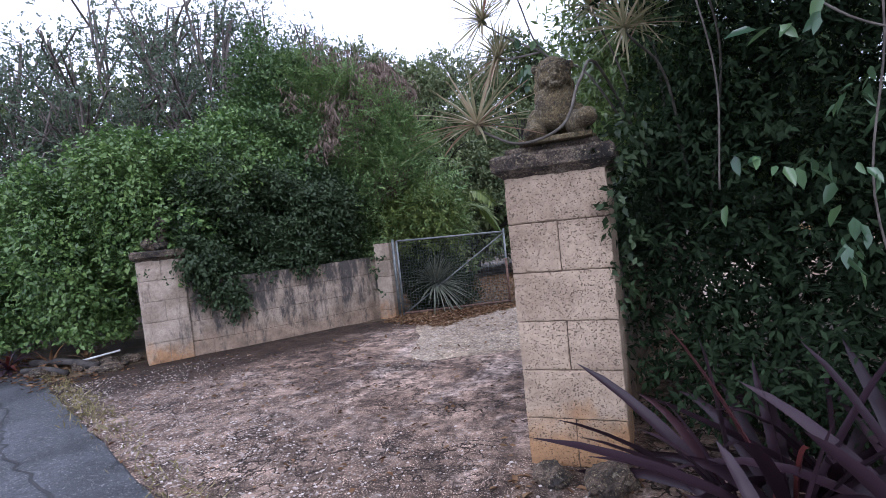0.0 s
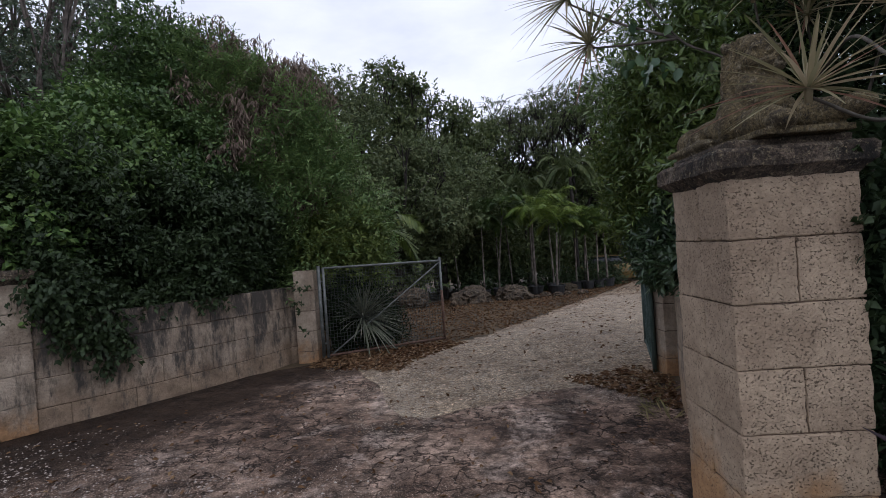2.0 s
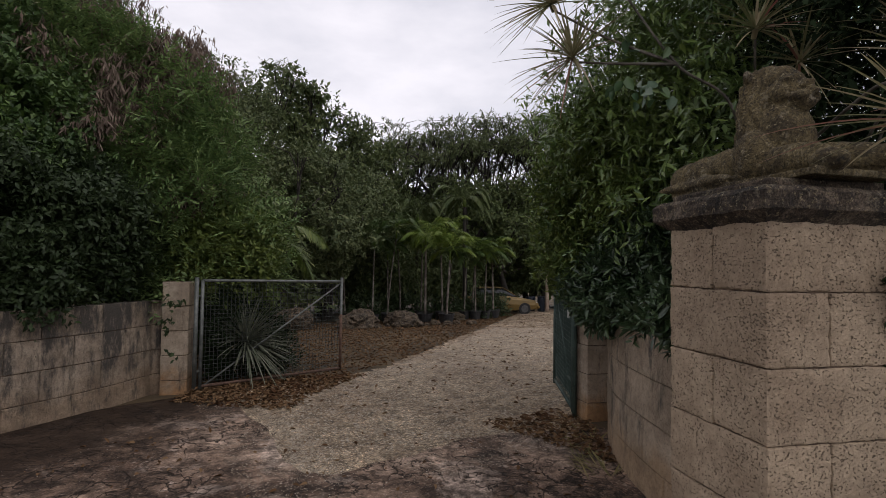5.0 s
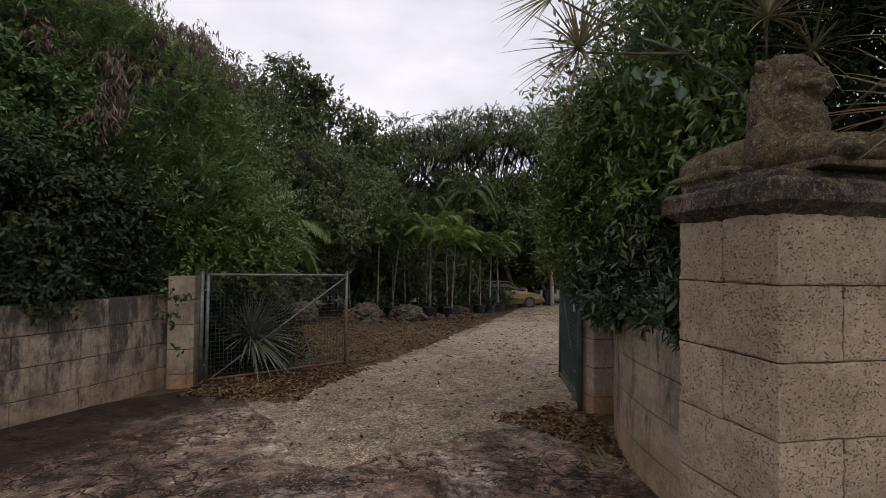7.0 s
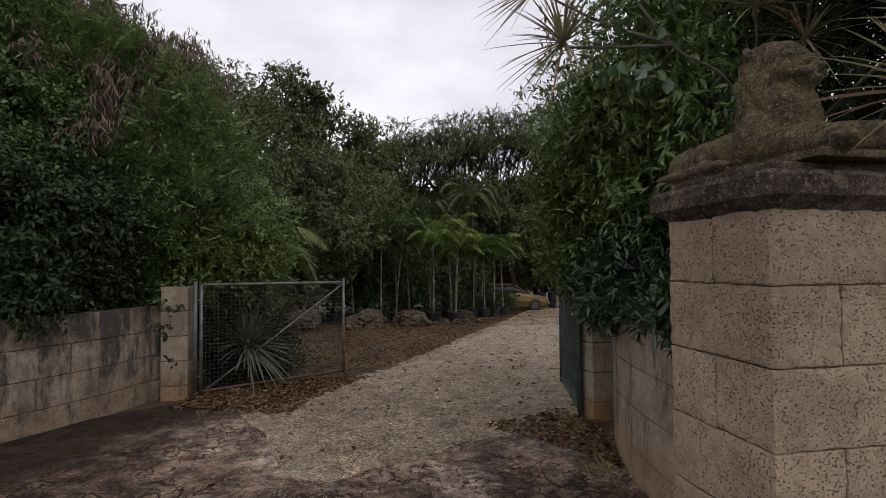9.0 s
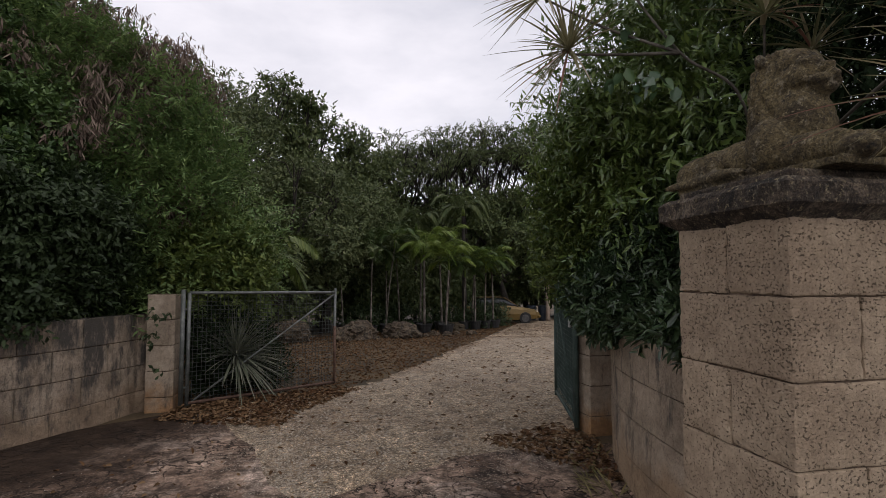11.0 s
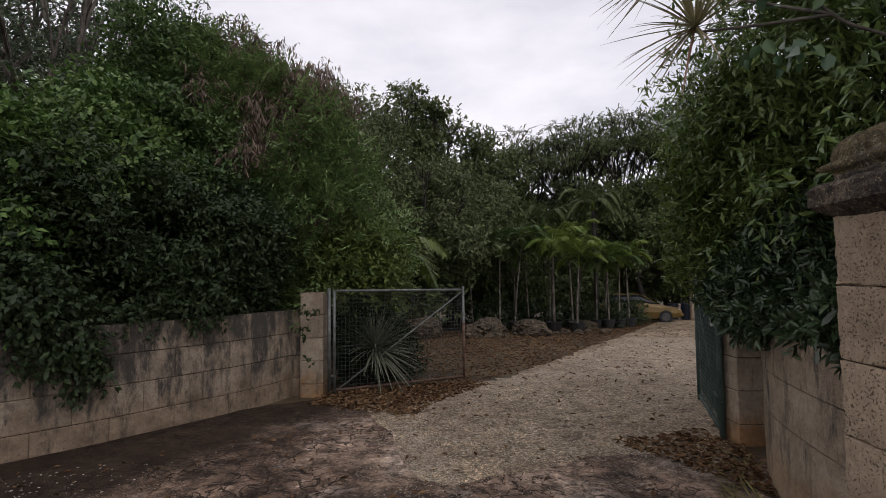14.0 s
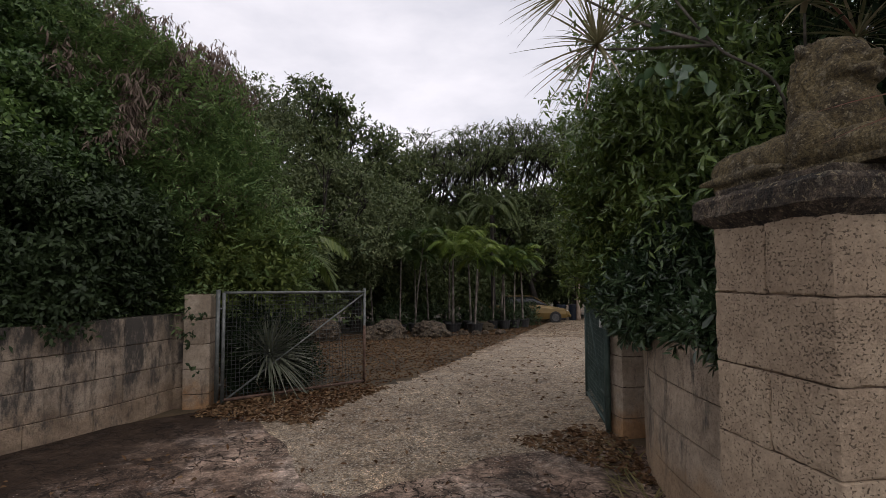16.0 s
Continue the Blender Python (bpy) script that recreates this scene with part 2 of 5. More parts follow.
def statue_mat(name, soot, mid, pale):
    """Rough weathered stone, blotched with lichen and soot."""
    m, n, l, p = nodes_of(name)
    v = place(n, l)
    blotch, lichen, grit = add_noise(n, l, v, 5.0, 9.0, 0.7, 0.6), add_noise(n, l, v, 16.0, 8.0, 0.72), add_noise(n, l, v, 95.0, 4.0, 0.7)
    c = add_ramp(n, l, blotch, [(0.40, soot), (0.5, mid), (0.60, pale)])
    c = add_mix(n, l, add_ramp(n, l, lichen, [(0.57, 0.0), (0.63, 0.6)]), c, (0.27, 0.235, 0.17))
    c = add_mix(n, l, add_ramp(n, l, lichen, [(0.36, 0.85), (0.43, 0.0)]), c, (0.022, 0.019, 0.016))
    fleck = add_noise(n, l, v, 52.0, 5.0, 0.7)
    c = add_mix(n, l, add_ramp(n, l, fleck, [(0.57, 0.0), (0.63, 0.8)]), c, (0.31, 0.255, 0.15))
    c = add_mix(n, l, 0.75, c, add_ramp(n, l, grit, [(0.42, 0.25), (0.56, 1.1)]), "MULTIPLY")
    l.new(c, p.inputs["Base Color"])
    p.inputs["Roughness"].default_value = 0.95
    add_bump(n, l, p, add_math(n, l, "ADD", add_math(n, l, "MULTIPLY", lichen, 0.6), grit), 0.9, 0.012)
    return m


M_STATUE = statue_mat("lichened statue stone", (0.060, 0.044, 0.022), (0.122, 0.092, 0.043), (0.180, 0.138, 0.068))
# black mould, plus the shadow on cap front and left statue coloured in
M_CAP = statue_mat("mouldy cap stone with painted shade", (0.014, 0.012, 0.009), (0.068, 0.050, 0.035), (0.169, 0.130, 0.092))
M_ROCK = statue_mat("coral boulder", (0.023, 0.017, 0.011), (0.076, 0.053, 0.034), (0.152, 0.110, 0.074))


def apron_mat():
    """Worn old concrete: damp brown slab, pale scoured patches, pebbles laid bare towards the road."""
    m, n, l, p = nodes_of("worn concrete")
    v = place(n, l)
    damp = add_noise(n, l, v, 0.8, 7.0, 0.62, 0.4)
    c = add_ramp(n, l, damp, [(0.41, (0.070, 0.049, 0.037)), (0.50, (0.190, 0.145, 0.115)), (0.60, (0.33, 0.27, 0.225))])
    flake = add_ramp(n, l, add_noise(n, l, v, 1.5, 12.0, 0.72, 0.5), [(0.53, 0.0), (0.58, 0.62)])
    c = add_mix(n, l, flake, c, (0.42, 0.375, 0.34))
    spots = add_ramp(n, l, add_noise(n, l, v, 7.0, 9.0, 0.75, 0.3), [(0.43, 0.38), (0.57, 1.2)])
    c = add_mix(n, l, 0.9, c, spots, "MULTIPLY")
    warp = n.new("ShaderNodeVectorMath")
    warp.operation = "ADD"
    wob = n.new("ShaderNodeTexNoise")
    wob.inputs["Scale"].default_value, wob.inputs["Detail"].default_value = 3.0, 6.0
    l.new(v, wob.inputs["Vector"])
    l.new(v, warp.inputs[0])
    l.new(wob.outputs["Color"], warp.inputs[1])
    net = n.new("ShaderNodeTexVoronoi")
    net.feature = "DISTANCE_TO_EDGE"
    net.inputs["Scale"].default_value = 4.2
    l.new(warp.outputs[0], net.inputs["Vector"])
    crackle = add_ramp(n, l, net.outputs["Distance"], [(0.018, 0.9), (0.05, 0.0)])
    crackle = add_math(n, l, "MULTIPLY", crackle, add_ramp(n, l, add_noise(n, l, v, 1.1, 4.0), [(0.42, 0.15), (0.55, 1.0)]))
    c = add_mix(n, l, crackle, c, (0.03, 0.024, 0.02))
    crumbs = add_ramp(n, l, add_noise(n, l, v, 34.0, 6.0, 0.75), [(0.57, 0.0), (0.66, 0.75)])
    c = add_mix(n, l, crumbs, c, (0.33, 0.29, 0.255))
    vo = n.new("ShaderNodeTexVoronoi")
    vo.inputs["Scale"].default_value = 74.0
    l.new(v, vo.inputs["Vector"])
    peb = add_ramp(n, l, vo.outputs["Distance"], [(0.28, 1.0), (0.5, 0.0)])
    sepc = n.new("ShaderNodeSeparateColor")
    l.new(vo.outputs["Color"], sepc.inputs[0])
    pick = add_ramp(n, l, sepc.outputs[0], [(0.12, 0.0), (0.3, 1.0)])
    dot = n.new("ShaderNodeVectorMath")
    dot.operation = "DOT_PRODUCT"
    l.new(v, dot.inputs[0])
    dot.inputs[1].default_value = (0.63, 0.777, 0.0)
    near_road = add_math(n, l, "ADD", dot.outputs["Value"], add_math(n, l, "MULTIPLY", add_noise(n, l, v, 1.2, 5.0), 2.6))
    bare = add_ramp(n, l, add_math(n, l, "MULTIPLY", near_road, 0.1), [(0.36, 1.0), (0.47, 0.12)])
    pm = add_math(n, l, "MULTIPLY", add_math(n, l, "MULTIPLY", peb, pick), bare)
    c = add_mix(n, l, add_math(n, l, "MULTIPLY", bare, 0.5), c, (0.062, 0.046, 0.037))
    c = add_mix(n, l, pm, c, add_ramp(n, l, sepc.outputs[1], [(0.0, (0.17, 0.135, 0.11)), (0.6, (0.35, 0.29, 0.24)), (1.0, (0.58, 0.51, 0.44))]))
    patchy = add_ramp(n, l, add_noise(n, l, v, 2.6, 10.0, 0.78, 0.4), [(0.40, 0.42), (0.50, 0.92), (0.60, 1.3)])
    c = add_mix(n, l, 0.85, c, patchy, "MULTIPLY")
    # brown dirt along the left wall, deepened with the hedge's shade
    side = n.new("ShaderNodeVectorMath")
    side.operation = "DOT_PRODUCT"
    l.new(v, side.inputs[0])
    side.inputs[1].default_value = (0.72, -0.69, 0.0)
    off = add_math(n, l, "ADD", side.outputs["Value"], add_math(n, l, "MULTIPLY", add_noise(n, l, v, 1.6, 8.0, 0.65), -1.5))
    dirt_and_shade = add_ramp(n, l, add_math(n, l, "ADD", add_math(n, l, "MULTIPLY", off, 0.1), 1.0), [(0.235, 0.94), (0.32, 0.0)])
    c = add_mix(n, l, dirt_and_shade, c, (0.023, 0.0155, 0.010))
    c = add_mix(n, l, 0.6, c, add_ramp(n, l, add_noise(n, l, v, 4.5, 10.0, 0.76, 0.5), [(0.40, 0.35), (0.60, 1.5)]), "MULTIPLY")
    c = add_mix(n, l, add_math(n, l, "MULTIPLY", crackle, 0.9), c, (0.018, 0.014, 0.011))
    c = add_mix(n, l, 1.0, c, (1.46, 1.29, 1.16), "MULTIPLY")
    fine = add_noise(n, l, v, 75.0, 4.0)
    c = add_mix(n, l, 0.55, c, add_ramp(n, l, fine, [(0.38, 0.35), (0.6, 1.1)]), "MULTIPLY")
    l.new(c, p.inputs["Base Color"])
    l.new(add_ramp(n, l, damp, [(0.34, 0.75), (0.55, 0.95)]), p.inputs["Roughness"])
    p.inputs["Specular IOR Level"].default_value = 0.22
    h = add_math(n, l, "ADD", add_math(n, l, "MULTIPLY", pm, 0.7), add_math(n, l, "ADD", add_math(n, l, "MULTIPLY", fine, 0.4), add_math(n, l, "MULTIPLY", flake, -0.5)))
    add_bump(n, l, p, add_math(n, l, "SUBTRACT", h, crackle), 1.0, 0.016)
    return m


def gravel_mat():
    m, n, l, p = nodes_of("crushed limestone gravel")
    v = place(n, l)
    vo = n.new("ShaderNodeTexVoronoi")
    vo.inputs["Scale"].default_value = 75.0
    l.new(v, vo.inputs["Vector"])
    sepc = n.new("ShaderNodeSeparateColor")
    l.new(vo.outputs["Color"], sepc.inputs[0])
    c = add_ramp(n, l, sepc.outputs[0], [(0.0, (0.24, 0.175, 0.115)), (0.5, (0.50, 0.41, 0.30)), (1.0, (0.78, 0.69, 0.56))])
    gap = add_ramp(n, l, vo.outputs["Distance"], [(0.35, 1.0), (0.7, 0.3)])
    c = add_mix(n, l, 1.0, c, gap, "MULTIPLY")
    wear = add_noise(n, l, v, 0.7, 7.0, 0.6, 0.5)
    c = add_mix(n, l, add_ramp(n, l, wear, [(0.40, 0.65), (0.58, 0.0)]), c, (0.20, 0.15, 0.105))
    mould = add_noise(n, l, v, 2.2, 9.0, 0.72, 0.4)
    c = add_mix(n, l, add_ramp(n, l, mould, [(0.38, 0.75), (0.55, 0.0)]), c, (0.12, 0.095, 0.07))
    mott = add_ramp(n, l, add_noise(n, l, v, 6.0, 9.0, 0.75), [(0.42, 0.45), (0.58, 1.2)])
    c = add_mix(n, l, 0.8, c, mott, "MULTIPLY")
    lumps = add_ramp(n, l, add_noise(n, l, v, 24.0, 6.0, 0.75), [(0.40, 0.5), (0.60, 1.4)])
    c = add_mix(n, l, 0.8, c, lumps, "MULTIPLY")
    c = add_mix(n, l, 1.0, c, (1.38, 1.27, 1.13), "MULTIPLY")
    l.new(c, p.inputs["Base Color"])
    p.inputs["Roughness"].default_value = 0.9
    add_bump(n, l, p, gap, 0.9, 0.012)
    return m


def asphalt_mat():
    """Old damp asphalt: dark binder, small grey stones showing through, worn and oily patches."""
    m, n, l, p = nodes_of("asphalt")
    v = place(n, l)
    big = add_noise(n, l, v, 0.9, 7.0, 0.65, 0.3)
    c = add_ramp(n, l, big, [(0.40, (0.030, 0.033, 0.038)), (0.60, (0.085, 0.090, 0.100))])
    vo = n.new("ShaderNodeTexVoronoi")
    vo.inputs["Scale"].default_value = 62.0
    l.new(v, vo.inputs["Vector"])
    sepc = n.new("ShaderNodeSeparateColor")
    l.new(vo.outputs["Color"], sepc.inputs[0])
    stone = add_ramp(n, l, vo.outputs["Distance"], [(0.25, 1.0), (0.45, 0.0)])
    stone = add_math(n, l, "MULTIPLY", stone, add_ramp(n, l, sepc.outputs[0], [(0.5, 0.0), (0.7, 1.0)]))
    c = add_mix(n, l, stone, c, add_ramp(n, l, sepc.outputs[1], [(0.0, (0.11, 0.108, 0.105)), (1.0, (0.38, 0.36, 0.34))]))
    lump = add_noise(n, l, v, 17.0, 7.0, 0.72)
    c = add_mix(n, l, 0.8, c, add_ramp(n, l, lump, [(0.40, 0.45), (0.60, 1.35)]), "MULTIPLY")
    fine = add_noise(n, l, v, 220.0, 3.0)
    c = add_mix(n, l, 0.6, c, add_ramp(n, l, fine, [(0.38, 0.35), (0.62, 1.15)]), "MULTIPLY")
    l.new(c, p.inputs["Base Color"])
    l.new(add_ramp(n, l, big, [(0.4, 0.42), (0.6, 0.75)]), p.inputs["Roughness"])
    add_bump(n, l, p, add_math(n, l, "ADD", add_math(n, l, "ADD", stone, lump), fine), 0.9, 0.008)
    return m


M_ASPHALT = asphalt_mat()
M_APRON, M_GRAVEL = apron_mat(), gravel_mat()


# ---- builders ----
def rise(x, y):
    """Height of the ground: level at the gate, falling gently beyond it."""
    return -0.052 * max(0.0, min(y, 40.0) - 9.0)


def mesh_obj(name, verts, faces, material, parent=None, label="", smooth=False):
    me = bpy.data.meshes.new(name)
    me.from_pydata([tuple(map(float, p)) for p in verts], [], [tuple(int(i) for i in f) for f in faces])
    me.materials.append(material)
    if smooth:
        me.polygons.foreach_set("use_smooth", [True] * len(me.polygons))
    ob = new(name, me)
    if parent:
        ob.parent = parent
    if label:
        ob["label"] = label
    return ob


def part(name, bm, material, parent=None, label="", smooth=False):
    me = bpy.data.meshes.new(name)
    bm.to_mesh(me)
    bm.free()
    me.materials.append(material)
    if smooth:
        me.polygons.foreach_set("use_smooth", [True] * len(me.polygons))
    ob = new(name, me)
    if parent:
        ob.parent = parent
    if label:
        ob["label"] = label
    return ob


def thing(name, label, category, group="", kind="", m=None):
    ob = new(name)
    if m is not None:
        ob.matrix_world = m
    return tagged(ob, label, category, group, kind)


def box_bm(sx, sy, sz, bevel=0.0, origin=(0, 0, 0), segments=1):
    bm = bmesh.new()
    bmesh.ops.create_cube(bm, size=1.0)
    for v in bm.verts:
        v.co = Vector((v.co.x * sx + origin[0], v.co.y * sy + origin[1], v.co.z * sz + origin[2]))
    if bevel:
        bmesh.ops.bevel(bm, geom=bm.edges[:], offset=bevel, segments=segments, affect="EDGES", profile=0.6)
    return bm


def tube_data(pts, radii, sides=6, caps=True):
    pts = [Vector(p) for p in pts]
    verts, faces = [], []
    side = None
    for i, p in enumerate(pts):
        d = (pts[min(i + 1, len(pts) - 1)] - pts[max(i - 1, 0)]).normalized()
        if side is None:
            side = d.orthogonal().normalized()
        side = (side - d * side.dot(d))
        side = side.normalized() if side.length > 1e-5 else d.orthogonal().normalized()
        up = d.cross(side)
        for k in range(sides):
            a = 2 * math.pi * k / sides
            verts.append(p + (side * math.cos(a) + up * math.sin(a)) * radii[i])
    for i in range(len(pts) - 1):
        for k in range(sides):
            a, b = i * sides + k, i * sides + (k + 1) % sides
            faces.append((a, b, b + sides, a + sides))
    if caps:
        faces.append(tuple(range(sides - 1, -1, -1)))
        faces.append(tuple(range((len(pts) - 1) * sides, len(pts) * sides)))
    return verts, faces


def merge(chunks):
    verts, faces = [], []
    for v, f in chunks:
        o = len(verts)
        verts.extend(v)
        faces.extend(tuple(i + o for i in q) for q in f)
    return verts, faces


def rod(name, a, b, r, material, parent, label="", sides=8):
    v, f = tube_data([a, b], [r, r], sides)
    return mesh_obj(name, v, f, material, parent, label, True)


def bend(points, n=14):
    """A smooth line through a few points."""
    P = [Vector(p) for p in points]
    P = [P[0] * 2 - P[1]] + P + [P[-1] * 2 - P[-2]]
    out = []
    for i in range(1, len(P) - 2):
        for k in range(n):
            t = k / n
            a, b, c, d = P[i - 1:i + 3]
            out.append(0.5 * ((2 * b) + (c - a) * t + (2 * a - 5 * b + 4 * c - d) * t * t + (3 * b - a - 3 * c + d) * t ** 3))
    out.append(P[-2])
    return out


def waves(p, f, seed):
    """Cheap smooth noise of points, about -1 to 1."""
    r = np.random.RandomState(seed)
    out = np.zeros(len(p))
    for k in range(5):
        w = r.normal(size=3) * f * (1 + 0.5 * k)
        out += np.sin(p @ w + r.uniform(0, 6.28)) / (1 + 0.4 * k)
    return out / 2.2


def unit(a):
    return a / np.maximum(np.linalg.norm(a, axis=1, keepdims=True), 1e-9)


def leaf_mesh(name, pos, axis, face, length, width, material, parent=None, broad=False, fold=0.18, label=""):
    """Many leaves in one mesh: each a blade folded along its rib. axis: along the blade; face: its upper side."""
    n = len(pos)
    axis = unit(axis)
    side = unit(np.cross(axis, face))
    up = np.cross(side, axis)
    L, W = np.broadcast_to(length, n)[:, None], np.broadcast_to(width, n)[:, None]
    lift = up * W * fold
    if broad:
        k = 6
        v = np.stack([pos, pos + axis * L * 0.28 + side * W * 0.5 + lift, pos + axis * L * 0.66 + side * W * 0.40 + lift * 0.7 - up * L * 0.03,
                      pos + axis * L - up * L * 0.12, pos + axis * L * 0.66 - side * W * 0.40 + lift * 0.7 - up * L * 0.03,
                      pos + axis * L * 0.28 - side * W * 0.5 + lift], 1)
        quads = np.array([[0, 3, 2, 1], [0, 5, 4, 3]])
    else:
        k = 4
        v = np.stack([pos, pos + axis * L * 0.42 + side * W * 0.5 + lift, pos + axis * L, pos + axis * L * 0.42 - side * W * 0.5 + lift], 1)
        quads = np.array([[0, 2, 1], [0, 3, 2]])
    idx = (np.arange(n)[:, None, None] * k + quads[None]).reshape(-1)
    s = quads.shape[1]
    me = bpy.data.meshes.new(name)
    me.vertices.add(n * k)
    me.vertices.foreach_set("co", v.reshape(-1).astype(np.float32))
    me.loops.add(len(idx))
    me.loops.foreach_set("vertex_index", idx.astype(np.int32))
    me.polygons.add(len(idx) // s)
    me.polygons.foreach_set("loop_start", np.arange(0, len(idx), s, dtype=np.int32))
    me.update(calc_edges=True)
    me.materials.append(material)
    ob = new(name, me)
    if parent:
        ob.parent = parent
    if label:
        ob["label"] = label
    return ob


def shell_points(lobes, n, seed, depth=0.5, rough=0.22, bottom=None, clump=0.0):
    """Points near the outer skin of a heap of rounded lobes (centre and radii), with outward directions."""
    r = np.random.RandomState(seed)
    lob = np.array(lobes, float)
    area = (lob[:, 3] * lob[:, 4] + lob[:, 3] * lob[:, 5] + lob[:, 4] * lob[:, 5])
    P, D = [], []
    have = 0
    while have < n:
        m = int((n - have) * 1.7) + 200
        k = r.choice(len(lob), m, p=area / area.sum())
        d = unit(r.normal(size=(m, 3)))
        c, rad = lob[k, :3], lob[k, 3:6]
        f = 1 - depth * r.uniform(0, 1, m) ** 2.2
        base = c + d * rad
        f = f * (1 + rough * waves(base, 1.6, seed + 1) + 0.5 * rough * waves(base, 4.5, seed + 2))
        p = c + d * rad * f[:, None]
        ok = np.ones(m, bool)
        for j in range(len(lob)):
            q = np.linalg.norm((p - lob[j, :3]) / lob[j, 3:6], axis=1)
            ok &= ~((q < 0.62) & (k != j))
        if bottom is not None:
            ok &= p[:, 2] > bottom
        if clump:
            ok &= waves(p, clump, seed + 9) > -0.22
        P.append(p[ok])
        D.append(unit(d / rad)[ok])
        have += ok.sum()
    return np.concatenate(P)[:n], np.concatenate(D)[:n]


def foliage(name, lobes, twigs, per, length, width, reach, material, parent=None, seed=1, droop=0.0, depth=0.5, rough=0.22, broad=False, bottom=None, flat=False, label="", clump=0.0):
    """Leafy twigs over a heap of lobes, as one mesh; clump: how closely they gather into sprays with gaps between."""
    r = np.random.RandomState(seed)
    p, d = shell_points(lobes, twigs, seed, depth, rough, bottom, clump)
    td = unit(d * 0.7 + r.normal(size=d.shape) * 0.55 + np.array([0, 0, 0.15 - droop]))
    t = np.tile((np.arange(per) + 0.5) / per, twigs) + r.uniform(-0.08, 0.08, twigs * per)
    P, T, D = np.repeat(p, per, 0), np.repeat(td, per, 0), np.repeat(d, per, 0)
    pos = P + T * (t * reach)[:, None]
    if flat:
        nrm = unit(np.repeat(unit(np.array([0, 0, 1.0]) + r.normal(size=td.shape) * 0.4), per, 0))
        sgn = np.tile(np.where(np.arange(per) % 2, 1.0, -1.0), twigs)[:, None]
        ax = T * 0.5 + np.cross(T, nrm) * sgn + r.normal(size=T.shape) * 0.12
        face = nrm
    else:
        ax = T * 0.45 + unit(r.normal(size=T.shape)) * 0.85 + np.array([0, 0, -droop])
        face = D * 0.6 + np.array([0, 0, 0.8]) + r.normal(size=T.shape) * 0.45
    sc = r.uniform(0.65, 1.25, len(pos))
    return leaf_mesh(name, pos, ax, face, length * sc, width * sc, material, parent, broad, 0.18, label)


# ---- ground, road, drive ----
def sheet(name, left, right, across, lift, material, label, category, wobble=0.0, seed=3):
    """A sheet between two lines, following the ground, with slightly uneven edges."""
    r = random.Random(seed)
    verts, faces = [], []
    n = len(left)
    for i in range(n):
        a, b = Vector(left[i]), Vector(right[i])
        a = a + (a - b).normalized() * r.uniform(-wobble, wobble)
        b = b + (b - a).normalized() * r.uniform(-wobble, wobble)
        for k in range(across + 1):
            q = a.lerp(b, k / across)
            verts.append((q.x, q.y, rise(q.x, q.y) + lift))
    for i in range(n - 1):
        for k in range(across):
            a = i * (across + 1) + k
            faces.append((a, a + 1, a + across + 2, a + across + 1))
    ob = mesh_obj(name, verts, faces, material)
    return tagged(ob, label, category, kind="structure")


def build_ground():
    xs = [-900, -300, -100, -50] + [x * 1.0 for x in range(-30, 41)] + [60, 100, 300, 900]
    ys = [-900, -300, -100, -40] + [y * 1.0 for y in range(-15, 46)] + [60, 100, 300, 900]
    verts, faces = [], []
    for y in ys:
        for x in xs:
            z = rise(x, min(y, 60)) - 0.02
            verts.append((x, y, z))
    w = len(xs)
    for j in range(len(ys) - 1):
        for i in range(w - 1):
            faces.append((j * w + i, j * w + i + 1, (j + 1) * w + i + 1, (j + 1) * w + i))
    tagged(mesh_obj("ground", verts, faces, M_SOIL), "brown soil strewn with fallen leaves", "ground", kind="structure")


build_ground()
ROAD_DIR, ROAD_OUT = Vector((0.812, -0.584, 0)), Vector((-0.584, -0.812, 0))
edge0 = Vector((-4.6, 4.87, 0))
road_l = [edge0 + ROAD_DIR * s for s in np.linspace(-60, 60, 241)]
road_r = [p + ROAD_OUT * 6.0 for p in road_l]
sheet("road", road_l, road_r, 4, -0.004, M_ASPHALT, "dark grey asphalt road with a long crack", "road", 0.018)
rc = random.Random(8)
crack = [edge0 + ROAD_OUT * (0.56 + rc.uniform(-0.035, 0.035) + 0.06 * math.sin(s * 1.7)) + ROAD_DIR * s for s in np.linspace(-14, 6, 150)]
cv, cf = [], []
for i, q in enumerate(crack):
    w = 0.007 + 0.008 * rc.random()
    cv += [q + ROAD_OUT * w + Vector((0, 0, 0.001)), q - ROAD_OUT * w + Vector((0, 0, 0.001))]
    if i:
        cf.append((2 * i - 2, 2 * i - 1, 2 * i + 1, 2 * i))
mesh_obj("crack", cv, cf, M_CRACK, bpy.data.objects["road"], "long dark crack in the asphalt")

# gravel drive from the gate inwards, under the edge of the apron
drive_l = bend([(-2.57, 6.01, 0), (-1.64, 8.60, 0), (-0.09, 9.08, 0), (1.18, 10.09, 0), (3.55, 13.07, 0), (7.00, 17.20, 0), (12.04, 23.56, 0), (18.36, 30.75, 0)], 12)
drive_r = bend([(1.90, 4.90, 0), (2.06, 6.20, 0), (2.59, 7.19, 0), (3.31, 8.26, 0), (6.02, 11.70, 0), (9.83, 16.26, 0), (16.18, 23.15, 0), (22.53, 29.85, 0)], 12)
sheet("gravel_drive", drive_l, drive_r, 8, -0.002, M_GRAVEL, "pale crushed limestone gravel drive with worn wheel tracks", "driveway", 0.12)

